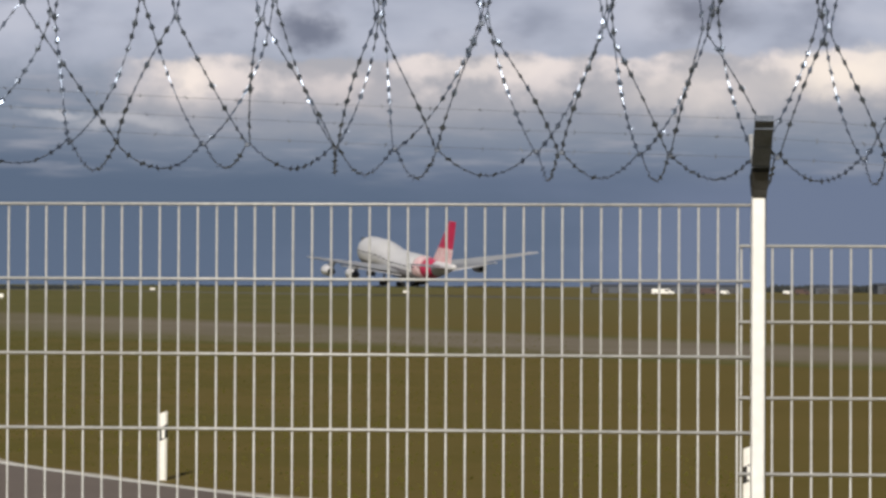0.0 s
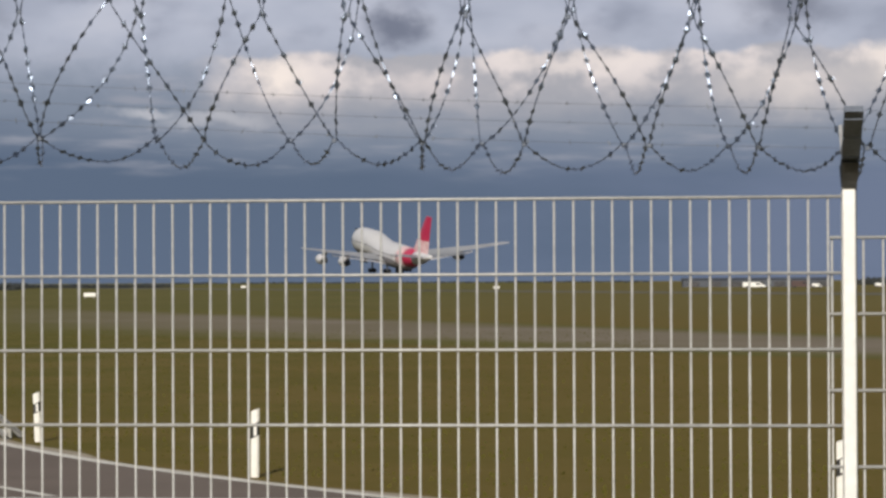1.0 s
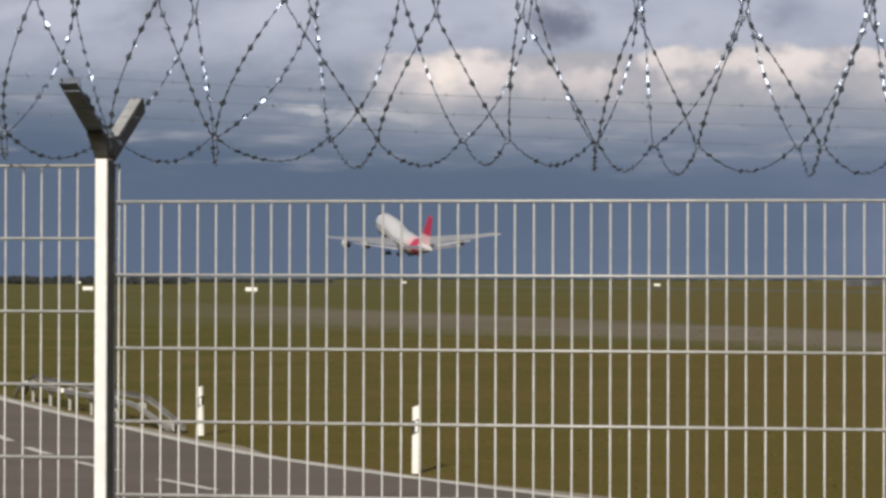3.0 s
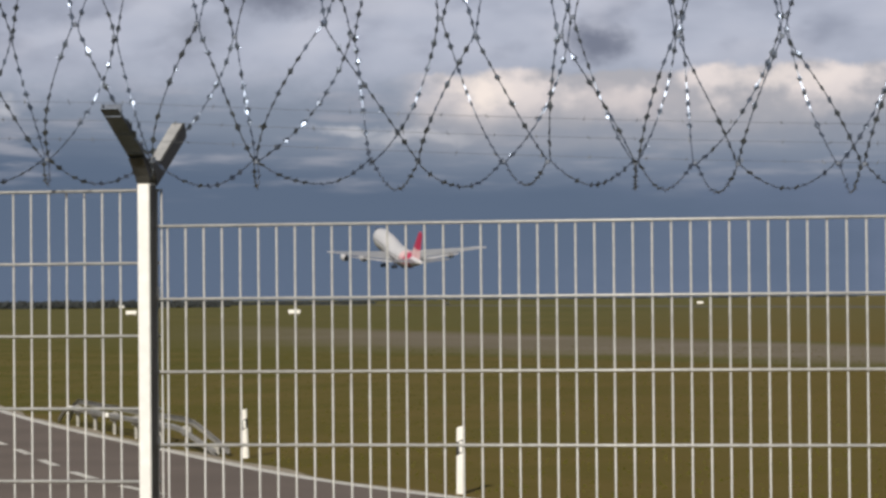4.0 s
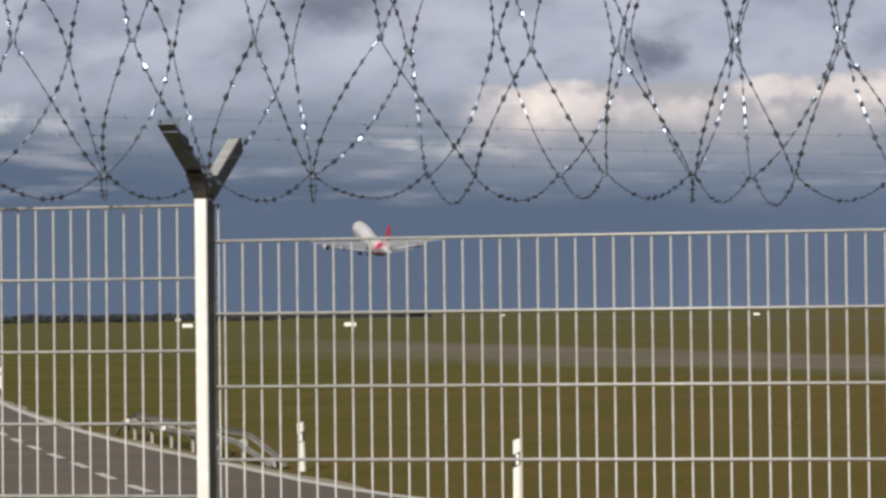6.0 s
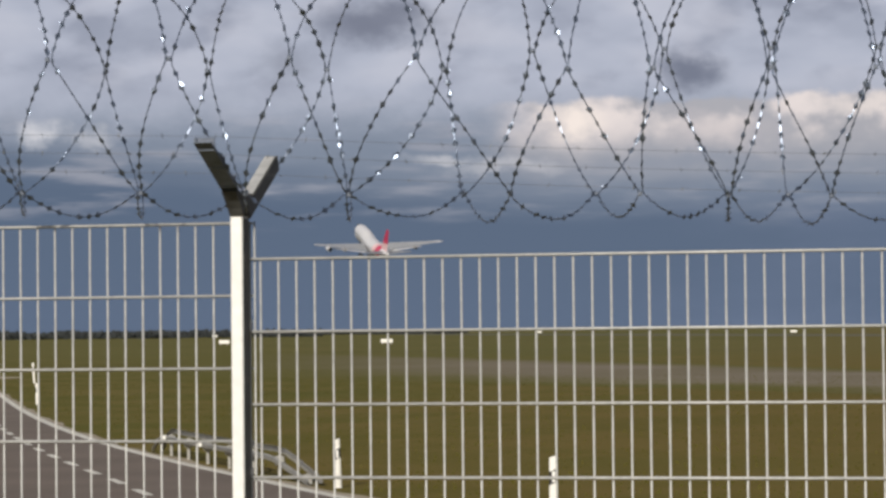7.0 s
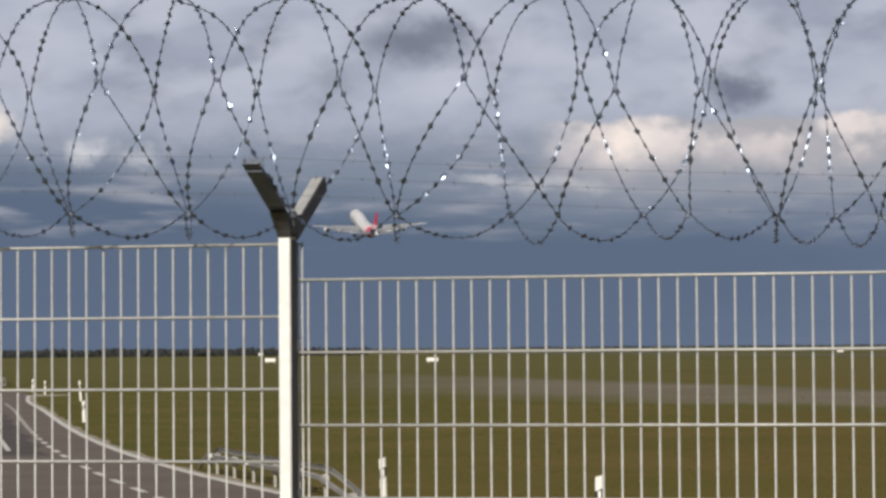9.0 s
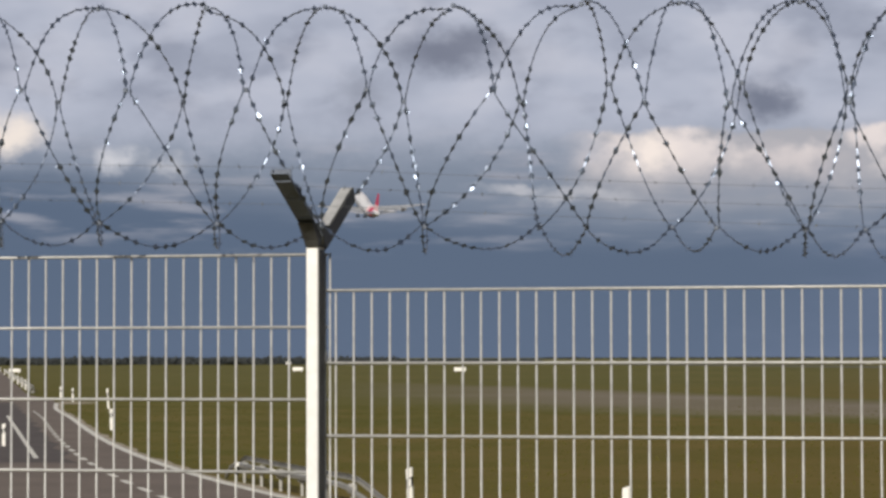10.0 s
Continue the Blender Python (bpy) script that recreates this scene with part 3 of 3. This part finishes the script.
def barbed_strands():
    rng = random.Random(5)
    a, b = (-0.055, 0.022), (-0.385, 0.170)
    for s in (0.32, 0.62, 0.90):
        y, z = a[0] + (b[0] - a[0]) * s, a[1] + (b[1] - a[1]) * s + 0.034
        pts = []
        for bay in (-1, 0, 1):
            for k in range(10):
                q = k / 10
                pts.append(Vector((FIRST_POST + PITCH * (bay + q), y, 3.170 - 0.108 * (bay + q) + z - 0.012 * math.sin(math.pi * q))))
        pts.append(Vector((FIRST_POST + PITCH * 2, y, 3.170 - 0.108 * 2 + z)))
        pieces = [tube(pts, 0.00045, 4)]
        for p, q in zip(pts, pts[1:]):
            for k in range(2):
                c = p.lerp(q, (k + rng.random() * 0.3) / 2)
                for _ in range(2):
                    t = Vector((rng.uniform(-0.4, 0.4), rng.uniform(-1, 1), rng.uniform(-1, 1))).normalized()
                    side = t.orthogonal().normalized()
                    pieces.append(octa(c, t, side, side.cross(t), 0.010, 0.0012, 0.0012))
        strand = new("barbed_wire_strand", mesh_of("barbed_wire_strand", *join(pieces), strand_steel))
        strand.matrix_world = FENCE
        tagged(strand, "thin barbed wire strand between the fence arms", "barbed wire", "barbed wire strands on the arms")


# ---- roadside ----
def delineator():
    thing = tagged(new("delineator"), "white plastic road marker post with a black band", "marker post", "marker posts along the road")
    def slab(z0, z1, grow, slant0=0.0, slant1=0.0):
        bm = bmesh.new()
        w0, d0 = 0.062 + grow, 0.036 + grow
        outline = [(-w0, -d0 * 0.2), (-w0 * 0.45, -d0), (w0 * 0.45, -d0), (w0, -d0 * 0.2), (w0 * 0.5, d0), (-w0 * 0.5, d0)]
        lo = [bm.verts.new((x, y, z0 + slant0 * x)) for x, y in outline]
        hi = [bm.verts.new((x, y, z1 + slant1 * x)) for x, y in outline]
        bm.faces.new(lo[::-1]), bm.faces.new(hi)
        for i in range(6):
            bm.faces.new((lo[i], lo[(i + 1) % 6], hi[(i + 1) % 6], hi[i]))
        return bm
    part("body", slab(-0.06, 1.0, 0.0, 0, 0.35), white_plastic, thing)
    part("black_band", slab(0.60, 0.80, 0.003, 0.5, 0.5), black_plastic, thing, "black slanted band")
    part("reflector", box(bmesh.new(), -0.022, 0.022, -0.047, -0.037, 0.62, 0.78, 0.003), reflector_glass, thing, "pale upright reflector")
    return thing


def delineators():
    first = delineator()
    first.matrix_world = pose(5.0, 25.3, 0, 0, 0, 8)
    for x, y, lean, rz, tall in ((-2.8, 33.4, 0.5, 8, 1.0), (-7.75, 42.6, -2.0, 18, 0.89), (-30.7, 100.0, -1.5, 14, 0.85), (-44.1, 144.0, -4.0, 10, 1.15),
                                 (-53.0, 165.5, 0, 10, 0.9), (-57.0, 175.4, 1, 12, 0.9), (-68.0, 205.8, 0, 14, 0.9), (-28.3, 79.8, 0, 10, 0.75),
                                 *((-71.8 - 0.352 * (y - 213.0), y, 0, 12, 0.95) for y in (213, 229, 249, 277, 312, 362, 430, 520))):
        copy_thing(first, pose(x, y, 0, 0, lean, rz) @ Matrix.Diagonal((1, 1, tall, 1)))


def beam_section():
    """Folded section of one guardrail beam: depth and height."""
    outer = [(0.0, 0.056), (0.030, 0.052), (0.058, 0.036), (0.060, 0.018), (0.030, 0.006), (0.030, -0.006), (0.060, -0.018), (0.058, -0.036), (0.030, -0.052), (0.0, -0.056)]
    return outer + [(d - 0.006, h * 0.95) for d, h in reversed(outer)]


def guardrail(y0, y1, ramp0, ramp1, offset, spacing=2.0):
    """A double-beam guardrail beside the road, its ends led down to the ground."""
    thing = tagged(new("guardrail"), "galvanised double-beam guardrail with sloping ends beside the road", "guardrail", "guardrails along the road")
    def height(y):
        a = min(max((y - y0) / ramp0, 0), 1) if ramp0 else 1
        b = min(max((y1 - y) / ramp1, 0), 1) if ramp1 else 1
        return 0.08 + 0.355 * min(a, b)
    n = max(int((y1 - y0) / 0.6), 8)
    ys = [y0 + (y1 - y0) * i / n for i in range(n + 1)]
    for side in (-1, 1):
        rings = []
        for y in ys:
            s = edge_side(y)
            p = Vector((*offset_edge(y, offset), height(y) + (0.12 * min(1.0, height(y) / 0.36) if side > 0 else -0.02)))
            rings.append([p + s * side * (0.10 + d) + Vector((0, 0, h)) for d, h in beam_section()])
        part("beam", mesh_of("beam", *loft(rings), rail_zinc), None, thing)
    y, k = y0 + 0.5, 0
    while y < y1 - 0.1:
        p = Vector((*offset_edge(y, offset), 0))
        h = height(y) + 0.06
        bm = box(bmesh.new(), -0.032, 0.032, -0.03, 0.03, -0.1, h, 0.004)
        post = part("post", bm, rail_zinc, thing)
        post.location = p
        part("spacer", box(bmesh.new(), -0.09, 0.09, -0.05, 0.05, h - 0.2, h - 0.02, 0.006), rail_zinc, post)
        if k % 2 == 0 and height(y) > 0.3:
            part("reflector", box(bmesh.new(), -0.045, 0.045, -0.02, 0.02, h - 0.11, h - 0.02, 0.006), reflector_glass, post, "white reflector on the beam").location = edge_side(y) * -0.16
        y += spacing * 0.99
        k += 1
    return thing


def taxi_sign(x, y, w, h, rz):
    thing = tagged(new("airfield_sign"), "low white airfield sign board on short legs", "airfield sign", "airfield signs in the grass")
    part("board", box(bmesh.new(), -w / 2, w / 2, -0.12, 0.12, 0.35, 0.35 + h, 0.03), white_plastic, thing)
    for s in (-0.35, 0.35):
        part("leg", box(bmesh.new(), s * w - 0.05, s * w + 0.05, -0.05, 0.05, -0.1, 0.36), rail_zinc, thing)
    thing.matrix_world = pose(x, y, 0, 0, 0, rz)


def hangar(name, x, y, w, d, h, material, label, roof=0.8):
    thing = tagged(new(name), label, "building", "far airfield buildings")
    part("wall", box(bmesh.new(), -w / 2, w / 2, -d / 2, d / 2, -0.2, h), material, thing)
    bm = bmesh.new()
    v = [bm.verts.new(p) for p in ((-w / 2 - .4, -d / 2 - .4, h), (w / 2 + .4, -d / 2 - .4, h), (w / 2 + .4, d / 2 + .4, h), (-w / 2 - .4, d / 2 + .4, h), (-w / 2 - .4, 0, h + roof), (w / 2 + .4, 0, h + roof))]
    for q in ((0, 1, 5, 4), (2, 3, 4, 5), (0, 4, 3), (1, 2, 5), (3, 2, 1, 0)):
        bm.faces.new([v[i] for i in q])
    part("roof", bm, hangar_grey, thing)
    n = max(int(w / 7), 1)
    for i in range(n):
        cx = -w / 2 + (i + 0.5) * w / n
        part("gate", box(bmesh.new(), cx - 2.0, cx + 2.0, -d / 2 - 0.06, -d / 2 + 0.02, -0.1, h * 0.72), aircraft_dark, thing)
    thing.location = (x, y, 0)


def van(x, y, paint, label, rz=0, length=6.4, h=2.3):
    thing = tagged(new("van"), label, "van", "vehicles on the airfield")
    prof = [(-length / 2, 0.45), (-length / 2, h), (length * 0.26, h), (length * 0.36, h * 0.62), (length / 2, h * 0.50), (length / 2, 0.45)]
    bm = bmesh.new()
    a = [bm.verts.new((px, -1.0, pz)) for px, pz in prof]
    b = [bm.verts.new((px, 1.0, pz)) for px, pz in prof]
    bm.faces.new(a), bm.faces.new(b[::-1])
    for i in range(6):
        bm.faces.new((a[i], b[i], b[(i + 1) % 6], a[(i + 1) % 6]))
    body = part("body", bm, paint, thing)
    part("side_window", box(bmesh.new(), length * 0.08, length * 0.27, -1.02, -0.98, h * 0.58, h * 0.85), glass_dark, body)
    for wx in (-length * 0.32, length * 0.32):
        for wy in (-0.9, 0.9):
            bm = bmesh.new()
            bmesh.ops.create_cone(bm, segments=14, radius1=0.36, radius2=0.36, depth=0.25, cap_ends=True, matrix=pose(wx, wy, 0.36, 90))
            part("wheel", bm, rubber, thing)
    thing.matrix_world = pose(x, y, 0, 0, 0, rz)


def at_bearing(deg, dist):
    return 1.6 + dist * math.sin(radians(deg)), -7.4 + dist * math.cos(radians(deg))


def far_woods():
    """A low dark belt of trees on the horizon."""
    rng = random.Random(8)
    verts, faces = [], []
    leaf = woods_material()
    for lo, hi, dist, tall, count in ((-25, -11.0, 1050, 3.6, 900), (-11.0, -8.0, 1300, 2.4, 160), (-8.0, 2, 2600, 2.6, 300), (6.3, 13, 1300, 4.2, 380)):
        for _ in range(count):
            u = rng.uniform(lo, hi)
            x, y = at_bearing(u, dist + rng.uniform(-60, 60))
            top = tall * (0.62 + 0.25 * noise.noise((u * 1.7, 3, 0)) + 0.2 * noise.noise((u * 6, 9, 0)) + rng.uniform(-0.07, 0.07))
            for _ in range(9):
                r = rng.uniform(0.5, 1.1) * tall / 3.6
                c = Vector((x + rng.uniform(-4, 4), y + rng.uniform(-4, 4), max(0.3, rng.uniform(0.05, 1.0) * top)))
                t = Vector((rng.uniform(-1, 1), rng.uniform(-1, 1), rng.uniform(-1, 1))).normalized()
                s = t.orthogonal().normalized()
                v, f = octa(c, t, s, s.cross(t), r, r * rng.uniform(0.6, 1), r * rng.uniform(0.5, 0.9))
                o = len(verts)
                verts += v
                faces += [tuple(i + o for i in q) for q in f]
    tagged(new("far_woods", mesh_of("far_woods", verts, faces, leaf)), "low dark belt of trees along the horizon", "woods", kind="stuff")


def far_things():
    for x, y, w, h, rz in ((-78.4, 468, 2.1, 0.66, -6), (-111.0, 484, 2.0, 0.66, -6), (-15.6, 839, 1.9, 0.65, 4), (-120.7, 1083, 2.0, 0.7, 4)):
        taxi_sign(x, y, w, h, rz)
    x, y = at_bearing(-18.7, 480)
    taxi_sign(x, y, 2.1, 0.62, -6)
    x, y = at_bearing(-13.1, 950)
    taxi_sign(x, y, 1.8, 0.7, -4)
    for b, dist, w, h, mat, label in ((4.2, 1010, 54, 2.6, hangar_grey, "low dark grey hangar far across the airfield"),
                                      (7.6, 1060, 14, 2.6, hangar_grey, "low dark shed beyond the runway"), (8.9, 1080, 16, 3.4, hangar_grey, "low dark shed beyond the runway")):
        x, y = at_bearing(b, dist)
        hangar("hangar", x, y, w, 12, h, mat, label)
    x, y = at_bearing(4.14, 850)
    van(x, y, van_white, "white van parked before a far hangar", 0, 6.8, 1.9)
    x, y = at_bearing(5.1, 880)
    van(x, y, hangar_brown, "dark brown van parked before a far hangar", 0, 6.2, 2.2)
    x, y = at_bearing(5.42, 860)
    van(x, y, van_white, "small white car parked far across the field", 0, 2.9, 1.4)
    x, y = at_bearing(6.7, 900)
    van(x, y, van_white, "small white car parked far across the field", 0, 3.0, 1.4)
    x, y = at_bearing(7.0, 905)
    van(x, y, hangar_brown, "dark vehicle parked far across the field", 0, 5.0, 1.9)


# ---- the aircraft ----
def fuselage_ring(y, rx, top, bottom, n=24):
    mid = (top + bottom) / 2
    return [(rx * math.cos(2 * math.pi * k / n), y, mid + (top - bottom) / 2 * math.sin(2 * math.pi * k / n)) for k in range(n)]


def jumbo_section(y):
    """Half width, top and bottom of the body at y metres ahead of the wing's middle."""
    nose, tail = 32.0, -36.0
    if y > 20:
        s = (nose - y) / (nose - 20)
        k = math.sqrt(max(1 - (1 - s) ** 2, 0.0004))
        rx = 3.25 * k
        top = 0.6 + 4.55 * math.sqrt(max(1 - (1 - min(s * 1.15, 1)) ** 2, 0.0004))
        bottom = -0.2 - 3.0 * k
    elif y > -12:
        rx, bottom = 3.25, -3.2
        h = min(max((y + 1.0) / 15.0, 0), 1)
        top = 3.35 + 1.8 * h * h * (3 - 2 * h)
    else:
        s = (y + 12) / (tail + 12)
        rx = 3.25 * (1 - s ** 1.7 * 0.88)
        top = 3.35 - 0.5 * s
        bottom = -3.2 + 5.1 * s ** 1.4
    return rx, top, bottom


def body_piece(y0, y1, n=10):
    ys = [y0 + (y1 - y0) * i / n for i in range(n + 1)]
    return loft([fuselage_ring(y, *jumbo_section(y)) for y in ys])


def wing_surface(root, tip, chord0, chord1, thick0, thick1):
    """A swept tapered surface with an aerofoil section, from root to tip (leading edges)."""
    prof = [(0, 0), (0.08, 0.45), (0.3, 0.6), (0.65, 0.38), (1, 0.02), (0.65, -0.25), (0.3, -0.4), (0.08, -0.3)]
    rings = []
    for i in range(6):
        s = i / 5
        p = Vector(root).lerp(Vector(tip), s)
        c, th = chord0 + (chord1 - chord0) * s, thick0 + (thick1 - thick0) * s
        rings.append([p + Vector((0, -a * c, b * th)) for a, b in prof])
    return loft(rings)


def engine(parent, x, y, z):
    rings = []
    for yy, r in ((2.9, 1.22), (2.6, 1.38), (1.0, 1.42), (-0.8, 1.2), (-1.6, 1.05)):
        rings.append([(r * math.cos(2 * math.pi * k / 16), yy, r * math.sin(2 * math.pi * k / 16)) for k in range(16)])
    nac = part("engine", mesh_of("engine", *loft(rings), aircraft_white, smooth=True), None, parent, "white engine nacelle with dark exhaust")
    nac.location = (x, y, z)
    rings = [[(r * math.cos(2 * math.pi * k / 14), yy, r * math.sin(2 * math.pi * k / 14)) for k in range(14)] for yy, r in ((-1.55, 1.0), (-2.8, 0.68), (-3.9, 0.22))]
    part("exhaust", mesh_of("exhaust", *loft(rings), aircraft_dark), None, nac, "dark exhaust cone")
    rings = [[(r * math.cos(2 * math.pi * k / 14), yy, r * math.sin(2 * math.pi * k / 14)) for k in range(14)] for yy, r in ((2.93, 1.1), (2.95, 0.3))]
    part("fan", mesh_of("fan", *loft(rings), aircraft_dark), None, nac, "dark fan face")
    pylon = wing_surface((0, 1.6, 1.1), (0, -0.6, 2.6), 4.5, 4.6, 0.5, 0.5)
    part("pylon", mesh_of("pylon", [Vector((v.z * 0 + (0.25 if i % 8 in (1, 2, 3) else -0.25 if i % 8 in (5, 6, 7) else 0), v.y, v.z)) for i, v in enumerate(pylon[0])], pylon[1], aircraft_grey), None, nac)


def gear(parent, x, y, drop):
    leg = part("landing_gear", box(bmesh.new(), -0.2, 0.2, -0.2, 0.2, -drop, 0.4, 0.04), aircraft_grey, parent, "landing gear leg with dark wheels")
    leg.location = (x, y, -2.9)
    for wy in (-0.75, 0.75):
        for wx in (-0.6, 0.6):
            bm = bmesh.new()
            bmesh.ops.create_cone(bm, segments=14, radius1=0.62, radius2=0.62, depth=0.42, cap_ends=True, matrix=pose(wx, wy, -drop, 0, 90))
            part("wheel", bm, rubber, leg)


def jumbo_jet():
    jet = tagged(new("airliner"), "white four-engined jumbo jet with a red tail, taking off", "airplane")
    fuselage_tones = fuselage_material()
    part("forward_body", mesh_of("forward_body", *body_piece(31.95, -14, 28), fuselage_tones, smooth=True), None, jet, "white forward fuselage with raised upper deck and darker belly")
    part("mid_body", mesh_of("mid_body", *body_piece(-14, -19, 5), aircraft_pink, smooth=True), None, jet, "pale red fuselage section")
    part("rear_body", mesh_of("rear_body", *body_piece(-19, -25, 6), aircraft_red, smooth=True), None, jet, "red rear fuselage")
    part("tail_cone", mesh_of("tail_cone", *body_piece(-25, -35.8, 8), fuselage_tones, smooth=True), None, jet)
    belly = loft([[(rx * math.cos(a), y, -1.55 + d * math.sin(a)) for a in [2 * math.pi * k / 16 for k in range(16)]] for y, rx, d in ((16, 0.6, 0.6), (12, 3.0, 1.9), (0, 3.6, 2.2), (-12, 3.45, 2.1), (-21, 1.0, 0.9))])
    part("belly_fairing", mesh_of("belly_fairing", *belly, aircraft_belly, smooth=True), None, jet, "grey belly fairing")
    for s in (-1, 1):
        wing = part("wing", mesh_of("wing", *wing_surface((s * 2.5, 9.0, -1.9), (s * 31.0, -14.0, 3.6), 15.5, 2.6, 1.9, 0.30), aircraft_pale), None, jet)
        part("flap", mesh_of("flap", *wing_surface((s * 4, -6.3, -2.2), (s * 21, -10.8, 0.9), 3.6, 2.2, 0.4, 0.3), aircraft_white), None, wing)
        part("slat", mesh_of("slat", *wing_surface((s * 5, 8.2, -1.9), (s * 30.3, -12.6, 3.35), 1.2, 0.8, 0.7, 0.4), aircraft_white), None, wing)
        engine(jet, s * 11.7, 5.2, -3.0)
        engine(jet, s * 20.8, -1.8, -1.3)
        part("tailplane", mesh_of("tailplane", *wing_surface((s * 1.0, -25.5, 1.7), (s * 11.0, -33.0, 3.0), 8.0, 2.6, 0.9, 0.35), aircraft_grey), None, jet)
        gear(jet, s * 1.9, -3.5, 2.1)
        gear(jet, s * 5.4, -0.5, 2.1)
    gear(jet, 0, 24.0, 2.0)
    def fin_piece(z0, z1, y_at, chord):
        rings = []
        for i in range(4):
            z = z0 + (z1 - z0) * i / 3
            c = chord(z)
            rings.append([(w * 0.55 * (c / 10), y_at(z) - a * c, z) for a, w in ((0, 0), (0.15, .8), (0.45, 1), (1, 0.05), (0.45, -1), (0.15, -.8))])
        return loft(rings)
    y_at, chord = lambda z: -20.5 - (z - 2.6) * 1.02, lambda z: 12.5 - (z - 2.6) * 0.74
    part("fin", mesh_of("fin", *fin_piece(2.4, 6.4, y_at, chord), aircraft_pink), None, jet, "pale red lower fin")
    part("fin_top", mesh_of("fin_top", *fin_piece(6.4, 13.4, y_at, chord), aircraft_red), None, jet, "bright red upper fin")
    for y in range(-18, 30, 3):
        for s in (-1, 1):
            rx, top, bottom = jumbo_section(y)
            ob = part("window_row", box(bmesh.new(), -0.03, 0.03, -1.1, 1.1, -0.14, 0.14, 0.02), glass_dark, jet)
            ob.location = (s * rx * 0.995, y, (top + bottom) / 2 + 0.25)
    part("cockpit_window", box(bmesh.new(), -1.5, 1.5, -0.4, 0.4, -0.3, 0.3, 0.1), glass_dark, jet).location = (0, 27.6, 4.15)
    return jet


jet = jumbo_jet()
delineators()
guardrail(42.9, 57.0, 2.7, 0.9, 0.52)
guardrail(208.0, 520.0, 4.0, 6.0, 0.7, 8.0)
far_things()
far_woods()
razor_coil()
barbed_strands()
fence_posts()
grass_tufts()
fence_panels()


def motions():
    rows = []
    for t, x, y, z, pitch, roll in (
            (0, -13.7, 705.3, 8.3, 5.5, -1.5),
            (0.5, -29.1, 748.0, 9.5, 6, -1.5),
            (1, -45.5, 790.5, 11.0, 6.5, -1.5),
            (1.5, -61.0, 832.6, 12.0, 7.5, -1.5),
            (2, -76.3, 874.6, 12.8, 8.5, -1.5),
            (2.5, -91.9, 916.5, 14.3, 9.5, -1.5),
            (3, -107.1, 958.1, 16.4, 10.5, -1.5),
            (4.5, -149.9, 1083.6, 23.0, 11.5, -1.5),
            (5, -165.7, 1124.7, 26.3, 12, -1.5),
            (5.5, -179.0, 1166.7, 29.9, 12, -1.5),
            (7, -223.5, 1289.9, 42.8, 13, -1.5),
            (7.5, -238.8, 1331.0, 48.3, 13, -1.5),
            (8, -253.5, 1372.0, 53.7, 13, -1.5),
            (8.5, -267.4, 1413.6, 59.8, 13, -1.5),
            (9, -281.1, 1454.6, 68.0, 13, -1.5),
            (9.5, -295.7, 1495.4, 77.1, 13, -1.5),
            (10, -311.6, 1535.6, 88.0, 13, -1.5)):
        rows.append((t, pose(x, y, z, pitch, roll, 22.0)))
    walk(jet, rows)


motions()
